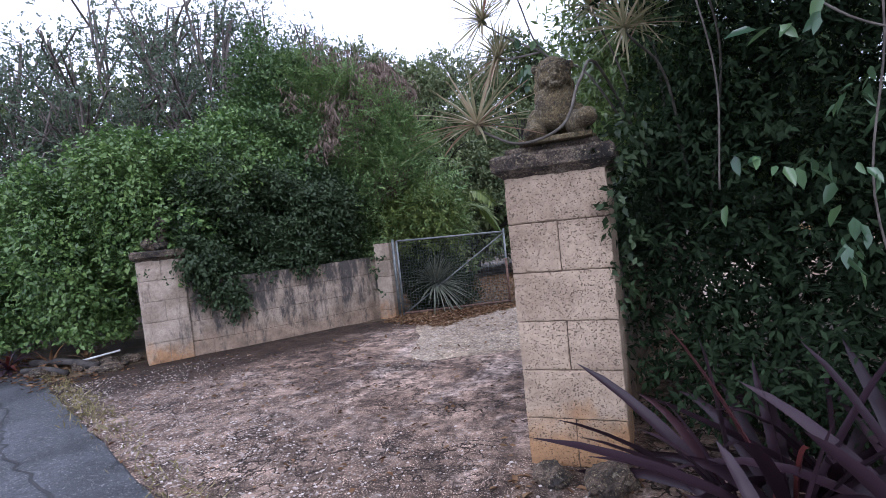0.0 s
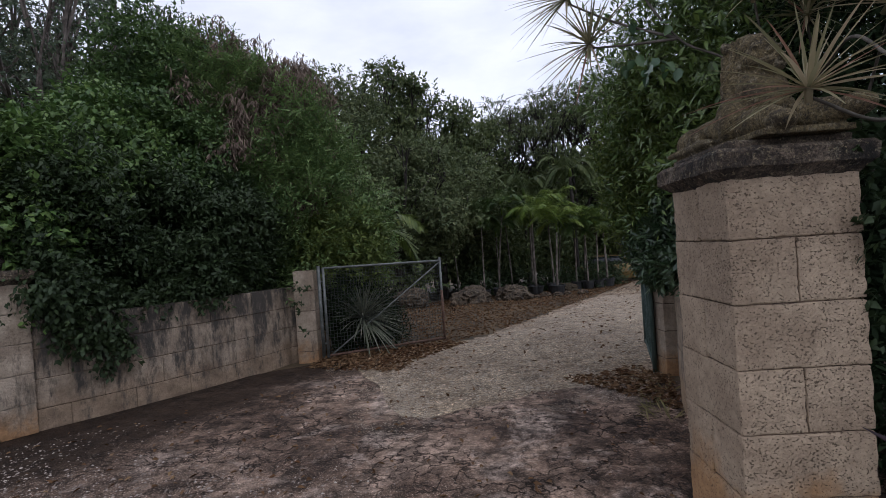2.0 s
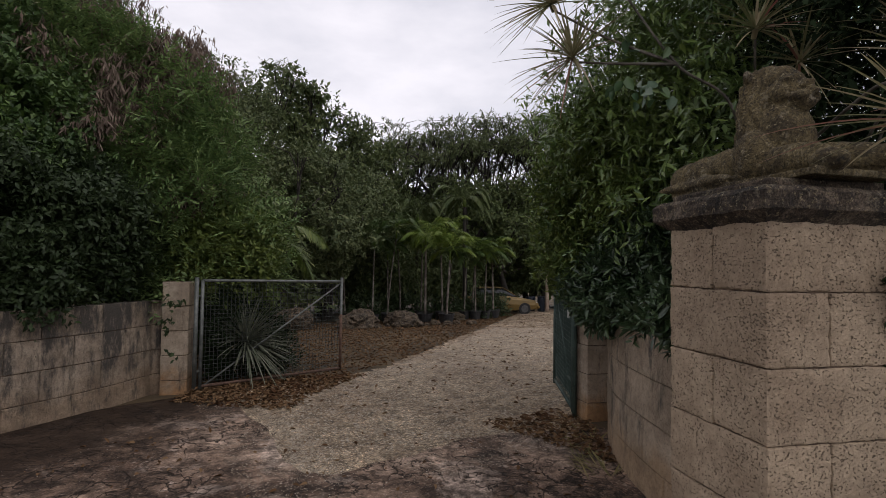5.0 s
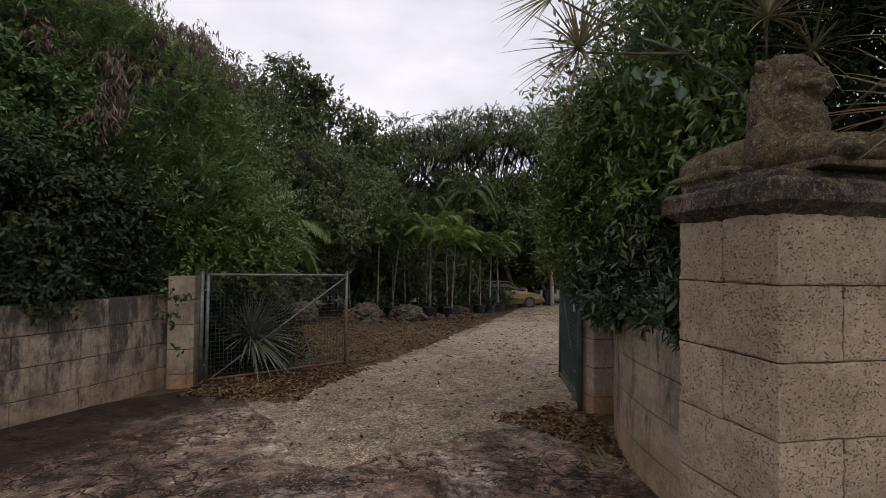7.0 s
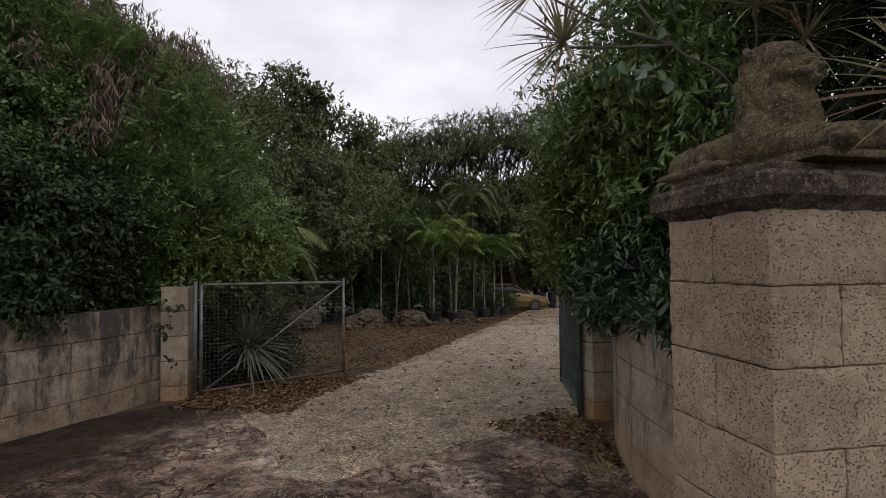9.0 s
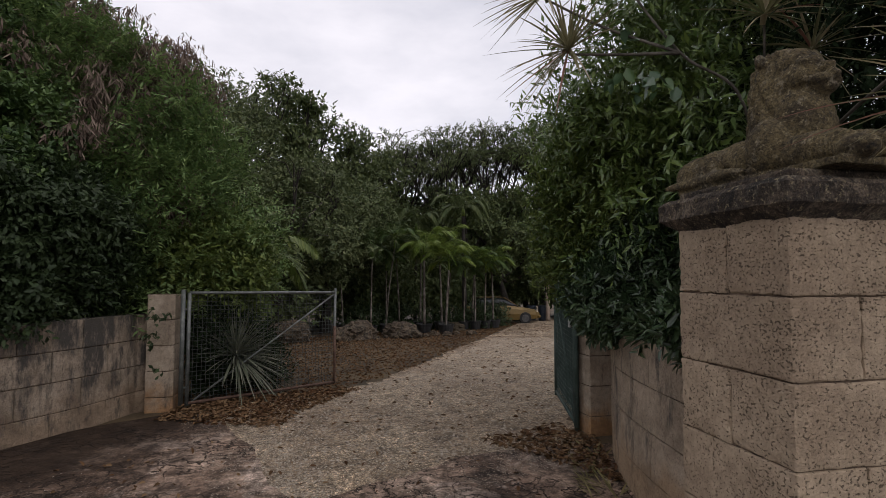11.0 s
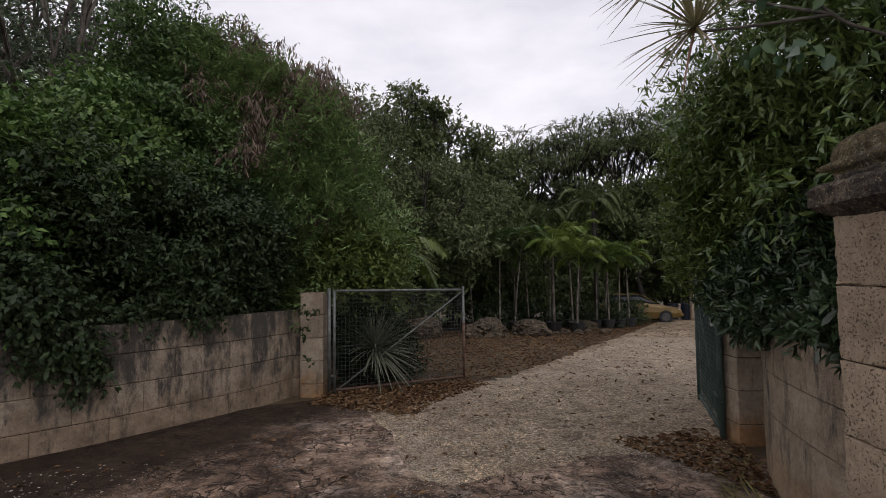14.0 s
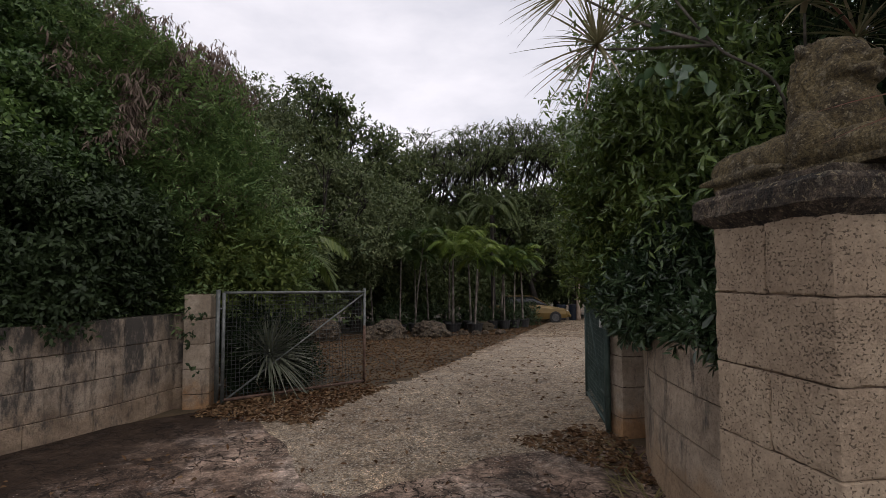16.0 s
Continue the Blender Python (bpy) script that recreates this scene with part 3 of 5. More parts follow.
# concrete apron between road and gravel
apron_road = bend([(-6.02, 5.88, 0), (-4.63, 4.87, 0), (-3.03, 3.73, 0), (-1.03, 2.29, 0), (1.17, 0.71, 0), (2.17, -0.01, 0)], 12)
apron_in = bend([(-4.70, 7.32, 0), (-1.83, 8.73, 0), (-1.10, 7.32, 0), (-0.79, 5.90, 0), (0.77, 6.17, 0), (2.09, 5.96, 0)], 12)
sheet("concrete_apron", apron_road, apron_in, 14, 0.006, M_APRON, "worn stained concrete apron with pebbles laid bare", "driveway", 0.03)



# ---- gate piers and curved walls ----
PIER_AT, PIER_TURN = Vector((0.50, 3.24, 0)), -13.0


def block_mesh(sx, sy, sz, seed):
    """A sawn block, its corner at the origin, with arrises chipped unevenly and faces a little out of true."""
    bm = box_bm(sx, sy, sz, 0.007, (sx / 2, sy / 2, sz / 2), 2)
    long_edges = [e for e in bm.edges if e.calc_length() > 0.1]
    bmesh.ops.subdivide_edges(bm, edges=long_edges, cuts=9, use_grid_fill=True)
    off = Vector((seed * 3.7, seed * 1.9, seed * 5.3))
    for v in bm.verts:
        q = v.co.copy()
        near = sorted((min(q.x, sx - q.x), min(q.y, sy - q.y), min(q.z, sz - q.z)))
        chip = max(0.0, 1 - near[1] / 0.02) * max(0.0, noise.noise(q * 24.0 + off) + 0.15) * 0.016
        mid = Vector((sx / 2, sy / 2, sz / 2))
        v.co += (mid - q).normalized() * chip + Vector((noise.noise(q * 9 + off), noise.noise(q * 9 - off), noise.noise(q * 11 + off))) * 0.0016
    me = bpy.data.meshes.new("block")
    bm.to_mesh(me)
    bm.free()
    return me


def pier(name, base, turn, courses, label, mat=M_STONE, width=0.61, course=0.305, sink=0.0, joint=M_JOINT):
    """A pier of paired blocks laid crosswise in alternate courses on a mortar core."""
    t = thing(name, label, "gate pier", kind="structure", m=pose(base[0], base[1], base[2] - sink, 0, 0, turn))
    j, h = 0.004, width / 2
    part("mortar", box_bm(width - 0.03, width - 0.03, courses * course - 0.04, 0, (width / 2, width / 2, courses * course / 2 - 0.02)), joint, t, "recessed mortar")
    along = [block_mesh(width - j, h - j, course - j, s) for s in (1, 2)]
    cross = [block_mesh(h - j, width - j, course - j, s) for s in (3, 4)]
    for me in along + cross:
        me.materials.append(mat)
    for c in range(courses):
        for k in range(2):
            ob = new("block", (along if c % 2 else cross)[k])
            ob.parent = t
            ob.location = (j / 2, h * k + j / 2, c * course + j / 2) if c % 2 else (h * k + j / 2, j / 2, c * course + j / 2)
    return t


def slab_cap(parent, width, z, thick, over, name="cap"):
    """A worn cap stone with a hollow moulding under its chipped lip."""
    bm = bmesh.new()
    w, n = width / 2, 22
    rings = [(w - 0.01, z), (w + over * 0.4, z + thick * 0.2), (w + over, z + thick * 0.38), (w + over * 1.02, z + thick * 0.62), (w + over, z + thick * 0.86), (w + over * 0.7, z + thick), (0.01, z + thick * 1.02)]
    loops = []
    for half, zz in rings:
        loop = []
        for a, b, u, v in ((-1, -1, 1, 0), (1, -1, 0, 1), (1, 1, -1, 0), (-1, 1, 0, -1)):
            for s in range(n):
                q = Vector((w + a * half + u * 2 * half * s / n, w + b * half + v * 2 * half * s / n, zz))
                chip = 0.011 * noise.noise(q * 22.0) + 0.012 * noise.noise(q * 9.0)
                q += Vector((q.x - w, q.y - w, 0)).normalized() * chip + Vector((0, 0, 0.007 * noise.noise(q * 15.0 + Vector((3, 1, 2)))))
                loop.append(bm.verts.new(q))
        loops.append(loop)
    for a, b in zip(loops, loops[1:]):
        for i in range(len(a)):
            bm.faces.new((a[i], a[(i + 1) % len(a)], b[(i + 1) % len(a)], b[i]))
    bm.faces.new(loops[0][::-1])
    bm.faces.new(loops[-1])
    return part(name, bm, M_CAP, parent, "mould-blackened cap stone, darkened further for shade")


right_pier = pier("gate_pier_right", PIER_AT, PIER_TURN, 6, "cream pitted limestone gate pier stained ochre at its foot")
slab_cap(right_pier, 0.61, 1.80, 0.15, 0.055)
plinth_bm = box_bm(0.56, 0.62, 0.045, 0.012, (0.305, 0.31, 1.967), 2)
part("plinth", plinth_bm, M_CAP, right_pier, "thin stone slab under the statue")

left_pier = pier("gate_pier_left", (-4.91, 6.47, 0), 42.0, 5, "pale limestone gate pier half buried in vines", M_PALE, joint=M_JOINT_PALE)
slab_cap(left_pier, 0.61, 1.505, 0.15, 0.06)


def wall(name, line, height, label, thick=0.2, course=0.305, block=0.61, mat=M_WALL, sink=0.1, flip=False):
    """A curved wall of blocks in running bond, each block a piece of its own."""
    t = thing(name, label, "wall", kind="structure")
    P = bend(line, 40)
    S = [0.0]
    for a, b in zip(P, P[1:]):
        S.append(S[-1] + (b - a).length)

    def at(s):
        s = min(max(s, 0), S[-1] - 1e-4)
        i = max(k for k in range(len(S)) if S[k] <= s)
        i = min(i, len(P) - 2)
        f = (s - S[i]) / max(S[i + 1] - S[i], 1e-6)
        d = (P[i + 1] - P[i]).normalized()
        return P[i].lerp(P[i + 1], f), Vector((d.y, -d.x, 0))

    def slab(s0, s1, z0, z1, o0, o1, n):
        v, f = [], []
        for i in range(n + 1):
            q, o = at(s0 + (s1 - s0) * i / n)
            for off, z in ((o0, z0), (o1, z0), (o1, z1), (o0, z1)):
                v.append(q - o * off * (-1 if flip else 1) + Vector((0, 0, z)))
        for i in range(n):
            for k in range(4):
                a, b = i * 4 + k, i * 4 + (k + 1) % 4
                f.append((a, b, b + 4, a + 4))
        f += [(3, 2, 1, 0), tuple(n * 4 + k for k in range(4))]
        return v, f

    v, f = slab(0, S[-1], -sink, height - 0.01, 0.012, thick - 0.012, 30)
    mesh_obj("mortar", v, f, M_JOINT, t, "dark recessed mortar")
    rows = int(round((height + sink) / course))
    r = random.Random(4)
    for c in range(rows):
        s = -block * (0.5 if c % 2 else 0.0)
        while s < S[-1]:
            a, b = max(s, 0) + 0.0025, min(s + block, S[-1]) - 0.0025
            if b - a > 0.04:
                o = r.uniform(-0.004, 0.004)
                v, f = slab(a, b, height - (c + 1) * course + 0.004, height - c * course - 0.004, o, thick, 3)
                bm = bmesh.new()
                vs = [bm.verts.new(q) for q in v]
                for q in f:
                    bm.faces.new([vs[i] for i in q])
                bmesh.ops.recalc_face_normals(bm, faces=bm.faces[:])
                sharp = [e for e in bm.edges if len(e.link_faces) == 2 and e.calc_face_angle(0) > 0.9]
                bmesh.ops.bevel(bm, geom=sharp, offset=0.005, segments=1, affect="EDGES")
                part("block", bm, mat, t)
            s += block
    return t


wall("wall_left", [(-4.50, 6.90, 0), (-3.90, 7.35, 0), (-3.33, 7.85, 0), (-2.75, 8.40, 0), (-2.36, 8.92, 0), (-2.18, 9.16, 0), (-2.02, 9.14, 0)], 1.14, "low limestone block wall streaked with black mould", sink=0.12)
wall("wall_right", [(2.38, 6.16, 0), (2.20, 6.02, 0), (1.93, 5.72, 0), (1.64, 5.33, 0), (1.40, 4.87, 0), (1.18, 4.3, 0), (1.02, 3.72, 0)], 1.15, "low curved limestone block wall under an overhanging shrub", sink=0.12, mat=M_WALL_TAN)


def small_pier(name, base, turn, height, label, mat=M_WALL):
    t = thing(name, label, "gate pier", kind="structure", m=pose(base[0], base[1], 0, 0, 0, turn))
    part("mortar", box_bm(0.28, 0.28, height - 0.01, 0, (0.155, 0.155, height / 2)), M_JOINT, t, "dark recessed mortar")
    me = block_mesh(0.31, 0.31, 0.298, 7)
    me.materials.append(mat)
    n = int(height / 0.305) + 1
    for c in range(n):
        ob = new("block", me)
        ob.parent = t
        ob.location = (0, 0, height - (c + 1) * 0.305)
    return t


small_pier("gate_post_pier_left", (-2.15, 9.00, 0), -12, 1.38, "slim limestone block pier holding the gate", M_PALE)
small_pier("gate_post_pier_right", (2.10, 6.22, 0), -8, 1.40, "slim limestone block pier beside the green gate", M_PALE)


# ---- gates ----
def gate(name, hinge, free, height, label, frame_mat, post_mat, free_mat, cells=0.052, back=False):
    """An open gate leaf: pipe frame, diagonal brace, welded mesh, and the post that carries it."""
    t = thing(name, label, "gate", "gate leaves")
    a, b = Vector(hinge), Vector(free)
    z0, z1 = 0.06, height
    A = lambda s, z: a.lerp(b, s) + Vector((0, 0, z + rise(0, a.lerp(b, s).y)))
    d = (b - a).normalized()
    post = a - d * 0.07
    rod("hinge_post", post, post + Vector((0, 0, height + 0.04)), 0.026, post_mat, t, "", 10)
    rod("hinge_stile", A(0, z0 - 0.03), A(0, z1), 0.022, frame_mat, t)
    rod("free_stile", A(1, z0 - 0.04), A(1, z1 + 0.06), 0.021, frame_mat, t)
    rod("rust_sleeve", A(1, z0 - 0.05), A(1, z0 + (z1 - z0) * 0.62), 0.0225, free_mat, t, "rusted lower part of the stile")
    rod("top_rail", A(0, z1), A(1, z1), 0.019, frame_mat, t)
    rod("bottom_rail", A(0, z0), A(1, z0), 0.019, free_mat, t)
    rod("brace", A(0.02, z0), A(0.99, z1 - 0.03), 0.012, frame_mat, t)
    for z in (0.25, height - 0.2):
        rod("hinge", post + Vector((0, 0, z)), A(0, z), 0.014, post_mat, t)
    chunks, ln = [], (b - a).length
    nx, nz = int(ln / cells), int((z1 - z0) / cells)
    r = random.Random(2)
    for i in range(1, nx):
        s = i / nx
        chunks.append(tube_data([A(s, z0), A(s, z1)], [0.0032] * 2, 3, False))
    for i in range(1, nz):
        z = z0 + (z1 - z0) * i / nz
        chunks.append(tube_data([A(0, z), A(0.5, z - 0.004), A(1, z)], [0.0032] * 3, 3, False))
    v, f = merge(chunks)
    mesh_obj("wire_mesh", v, f, M_WIRE if frame_mat is M_STEEL else frame_mat, t, "welded square wire mesh")
    return t


gate("gate_leaf_left", (-1.70, 8.98, 0), (0.22, 9.69, 0), 1.39, "open galvanised pipe gate with wire mesh and rusted stile", M_STEEL, M_STEEL, M_RUST)
green_gate = gate("gate_leaf_right", (2.09, 6.44, 0), (2.80, 7.74, 0), 1.46, "open green painted pipe gate with wire mesh", M_GREEN, M_GREEN, M_GREEN)
gx, gy = Vector((2.09, 6.44, 0)), Vector((2.80, 7.74, 0))
gd, gn = (gy - gx).normalized(), Vector((0.85, -0.52, 0))
gv, gf = [], []
for i in range(61):
    q = gx.lerp(gy, i / 60) + gn * (0.028 + 0.009 * math.sin(i * 1.05))
    for off, z in ((0, 0.12), (0.002, 0.12), (0.002, 1.41), (0, 1.41)):
        gv.append(q + gn * off + Vector((0, 0, z)))
    if i:
        for k in range(4):
            gf.append((i * 4 - 4 + k, i * 4 - 4 + (k + 1) % 4, i * 4 + (k + 1) % 4, i * 4 + k))
mesh_obj("panel", gv, gf, M_GREEN, green_gate, "ribbed green steel sheet")
for z in (0.35, 1.2):
    rod("hinge_strap", gx - gd * 0.12 + Vector((0, 0, z)), gx + gd * 0.35 + Vector((0, 0, z)), 0.012, M_GREEN, green_gate)


# ---- vegetation ----
# vine mass over the left wall
hedge = thing("vine_hedge", "dense green creeper smothering the wall and pier", "hedge")
foliage("creeper", [(-9.52, 8.08, 1.32, 1.34, 1.03, 1.54), (-8.11, 7.47, 1.42, 1.23, 0.82, 1.54), (-6.80, 7.38, 1.60, 1.01, 0.76, 1.47), (-5.79, 7.40, 2.08, 0.85, 0.70, 1.10), (-5.00, 7.50, 2.30, 0.79, 0.69, 0.89),
                    (-4.74, 7.61, 2.04, 0.64, 0.69, 0.98), (-5.59, 8.43, 2.82, 0.99, 0.89, 0.74), (-6.95, 8.23, 2.48, 1.20, 0.90, 0.80), (-8.80, 8.77, 2.11, 1.32, 0.92, 0.81), (-4.67, 8.50, 3.08, 0.78, 0.68, 0.68)],
        25000, 7, 0.085, 0.052, 0.26, L_VINE, hedge, 11, 0.2, 0.6, 0.4, bottom=0.42, clump=3.6)
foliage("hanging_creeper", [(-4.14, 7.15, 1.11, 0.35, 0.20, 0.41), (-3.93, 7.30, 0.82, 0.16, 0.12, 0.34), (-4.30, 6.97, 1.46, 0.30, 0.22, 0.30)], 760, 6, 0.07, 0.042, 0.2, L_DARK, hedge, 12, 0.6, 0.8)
mound = thing("overgrown_tree", "vine-draped tree with a rounded leafy crown", "tree")
foliage("crown", [(-4.45, 10.22, 3.75, 0.90, 1.0, 1.35), (-5.28, 9.63, 3.25, 0.87, 0.87, 0.97), (-4.01, 9.72, 3.42, 0.92, 0.83, 1.02), (-4.05, 10.51, 4.75, 0.57, 0.62, 0.72), (-3.53, 9.40, 2.67, 0.73, 0.73, 0.82)], 17500, 7, 0.078, 0.046, 0.26, L_CROWN, mound, 13, 0.15, 0.6, 0.45, clump=3.2)
foliage("feathery_foliage", [(-3.26, 9.74, 2.81, 0.81, 0.81, 1.17), (-2.70, 9.62, 2.08, 0.81, 0.72, 0.99), (-2.07, 9.89, 1.96, 0.76, 0.71, 0.98), (-2.64, 10.42, 3.63, 0.88, 0.79, 0.97), (-1.93, 10.60, 2.98, 0.70, 0.70, 0.79), (-1.47, 10.38, 2.01, 0.61, 0.70, 0.88), (-3.47, 10.50, 4.47, 0.62, 0.62, 0.80)],
        9500, 14, 0.085, 0.026, 0.34, L_FEATHER, mound, 14, 0.15, 0.65, 0.4, flat=True, bottom=0.95, clump=3.4)
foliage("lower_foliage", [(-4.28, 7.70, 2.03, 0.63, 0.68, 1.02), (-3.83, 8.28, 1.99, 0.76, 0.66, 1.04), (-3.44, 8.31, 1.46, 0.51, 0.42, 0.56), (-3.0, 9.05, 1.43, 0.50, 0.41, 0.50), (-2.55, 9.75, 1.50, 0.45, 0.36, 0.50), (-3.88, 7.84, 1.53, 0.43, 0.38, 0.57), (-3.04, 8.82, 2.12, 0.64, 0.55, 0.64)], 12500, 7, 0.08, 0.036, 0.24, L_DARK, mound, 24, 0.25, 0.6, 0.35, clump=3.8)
foliage("yellowing_foliage", [(-1.41, 9.98, 1.76, 0.53, 0.48, 0.66), (-1.78, 9.54, 1.74, 0.36, 0.36, 0.36), (-1.13, 10.43, 1.47, 0.39, 0.44, 0.53)], 2400, 8, 0.085, 0.036, 0.25, L_YELLOW, mound, 15, 0.2, 0.6, 0.3)
foliage("dry_foliage", [(-1.75, 10.75, 4.55, 0.3, 0.3, 0.3), (-2.2, 10.6, 4.95, 0.35, 0.3, 0.35), (-2.8, 10.5, 5.1, 0.3, 0.3, 0.3), (-3.38, 10.50, 5.23, 0.40, 0.35, 0.44), (-2.65, 10.59, 4.57, 0.52, 0.44, 0.44), (-2.20, 10.73, 4.03, 0.52, 0.44, 0.44), (-2.98, 9.89, 4.02, 0.35, 0.31, 0.44), (-1.76, 10.77, 3.49, 0.35, 0.35, 0.35), (-1.41, 10.83, 2.61, 0.22, 0.22, 0.26), (-1.08, 10.47, 2.13, 0.17, 0.17, 0.19), (-3.62, 9.48, 4.21, 0.27, 0.27, 0.32), (-2.52, 9.69, 3.22, 0.36, 0.27, 0.44), (-1.98, 9.96, 2.83, 0.35, 0.26, 0.35), (-3.05, 9.24, 3.36, 0.31, 0.27, 0.36)],
        2900, 9, 0.15, 0.022, 0.26, L_DRY, mound, 16, 1.2, 1.0, 0.6)
rb = random.Random(31)
mchunks = []
for a, b in (((-4.41, 10.32, -0.03), (-4.41, 10.22, 4.16)), ((-2.90, 10.21, -0.02), (-2.72, 10.27, 2.85)), ((-1.65, 10.40, -0.03), (-1.57, 10.48, 2.10)), ((-2.72, 10.27, 2.68), (-1.85, 10.78, 4.26)), ((-3.00, 10.38, 3.12), (-3.10, 10.56, 5.03))):
    a, b = Vector(a), Vector(b)
    mid = a.lerp(b, 0.5) + Vector((rb.gauss(0, 0.12), rb.gauss(0, 0.12), 0))
    mchunks.append(tube_data([a, mid, b], [0.09, 0.065, 0.02], 6))
v, f = merge(mchunks)
mesh_obj("trunk", v, f, M_BARK_DARK, mound, "", True)

# far woods: one tree after another, each crown a heap of leafy boughs
def wood_tree(base, height, spread_r, label, seed, boughs=15, twigs=85, leaf=L_FAR, size=0.24, open_crown=False, low=0.35, bark=M_BARK_DARK, name="wild_tree", girth=1.0):
    t = thing(name, label, "tree", "", "", pose(base[0], base[1], rise(*base[:2]) - 0.05))
    r = random.Random(seed)
    lobes, chunks = [], []
    fork = Vector((r.gauss(0, 0.2), r.gauss(0, 0.2), height * (0.32 if not open_crown else 0.5)))
    chunks.append(tube_data([(0, 0, 0), fork * 0.5 + Vector((r.gauss(0, 0.1), 0, 0)), fork], [0.24 * girth, 0.19 * girth, 0.15 * girth], 7, False))
    for k in range(boughs):
        a = k * 2.4 + r.gauss(0, 0.3)
        if open_crown:
            q = math.sqrt((k + 0.5) / boughs)
            c = Vector((math.cos(a) * spread_r * q, math.sin(a) * spread_r * q, height * (0.97 - 0.2 * q * q) - 0.5 + r.gauss(0, 0.4)))
            rad = (r.uniform(0.8, 1.4), r.uniform(0.8, 1.4), r.uniform(0.12, 0.22))
        else:
            f = (k + 0.5) / boughs
            q = math.sqrt(max(0.0, 1 - ((f - 0.4) / 0.62) ** 2)) * r.uniform(0.6, 1.0)
            s = r.uniform(0.75, 1.15) * spread_r / 3.0
            c = Vector((math.cos(a) * spread_r * q, math.sin(a) * spread_r * q, height * (low + (0.93 - low) * f)))
            rad = (s * 1.15, s * 1.15, s * 0.75)
        lobes.append((*c, *rad))
        m = fork.lerp(c, 0.5) + Vector((r.gauss(0, 0.35), r.gauss(0, 0.35), r.uniform(-0.5, 0.3)))
        chunks.append(tube_data(bend([fork, m, c], 4), [(0.065 if open_crown else 0.11) * girth * (1 - 0.1 * i) for i in range(9)], 5, False))
        for j in range(4):
            e = c + Vector((r.gauss(0, 0.6) * rad[0], r.gauss(0, 0.6) * rad[1], abs(r.gauss(0, 0.5)) * rad[2]))
            chunks.append(tube_data([m.lerp(c, r.uniform(0.3, 0.9)), c.lerp(e, 0.5) + Vector((r.gauss(0, 0.1), 0, 0.05)), e], [0.035, 0.024, 0.01], 4, False))
    v, f = merge(chunks)
    mesh_obj("trunk", v, f, bark, t, "", True)
    foliage("crown", lobes, twigs * boughs, 7, size, size * 0.48, size * 2.0, leaf, t, seed, 0.1, 0.9, 0.35, flat=open_crown, clump=0.0 if open_crown else 2.4)
    return t


DENSE, OPEN = "tall dense dark green tree at the back of the yard", "spreading umbrella-crowned tree with open dark branches"
for i, (x, y, h, s) in enumerate(((11.2, 28.0, 7.6, 2.4), (13.6, 27.4, 7.9, 2.3), (-4.8, 20.4, 10.4, 2.2), (-3.47, 19.94, 8.99, 2.69), (-1.74, 23.46, 10.49, 2.69), (0.75, 26.50, 11.97, 2.49), (3.12, 27.48, 10.90, 2.69), (5.23, 28.98, 10.27, 2.9), (0.36, 21.27, 6.86, 2.69), (2.57, 23.25, 7.49, 2.69), (7.77, 31.44, 8.20, 3.11),
                                  (-6.59, 21.03, 10.13, 3.11), (-9.71, 18.67, 9.52, 3.11), (19.26, 28.58, 7.03, 3.11), (11.84, 31.52, 8.32, 3.11), (16.06, 30.59, 8.20, 3.11), (22.76, 25.81, 11.54, 3.31), (25.61, 22.31, 11.38, 3.31), (-13.68, 17.44, 9.04, 3.11), (-17.61, 15.27, 8.54, 3.11), (9.10, 34.01, 8.86, 3.52), (13.82, 33.61, 8.95, 3.52), (18.08, 31.64, 8.18, 3.31), (5.51, 32.34, 7.04, 3.11), (11.23, 31.88, 5.75, 3.11))):
    if y < 23.5 and abs(x) < 10:
        wood_tree((x, y), h, s, "tall wild tree with small olive leaves, toned lighter", 70 + i, 18, 190, L_WOOD, 0.16)
    else:
        wood_tree((x, y), h, s, DENSE, 70 + i, 16, 95)
for i, (x, y, h, s) in enumerate(((8.67, 31.63, 11.51, 2.9), (11.46, 30.70, 12.14, 3.11), (14.26, 29.75, 12.47, 3.11), (17.09, 28.30, 12.88, 3.11))):
    wood_tree((x, y), h, s, OPEN, 90 + i, 36, 66, L_WOOD, 0.14, True)
wood_tree((1.42, 26.05), 12.8, 1.6, "slim dark tree rising above the woods", 96, 7, 70)
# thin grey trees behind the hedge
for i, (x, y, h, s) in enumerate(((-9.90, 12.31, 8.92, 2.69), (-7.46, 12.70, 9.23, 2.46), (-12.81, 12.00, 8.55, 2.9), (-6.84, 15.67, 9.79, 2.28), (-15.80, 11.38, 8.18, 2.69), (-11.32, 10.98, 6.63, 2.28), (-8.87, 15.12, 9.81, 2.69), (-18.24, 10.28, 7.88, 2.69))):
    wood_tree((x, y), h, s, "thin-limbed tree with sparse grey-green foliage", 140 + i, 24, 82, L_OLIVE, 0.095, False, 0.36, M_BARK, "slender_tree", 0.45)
woods = thing("undergrowth", "dark tangled undergrowth at the back of the yard", "bushes", kind="stuff")
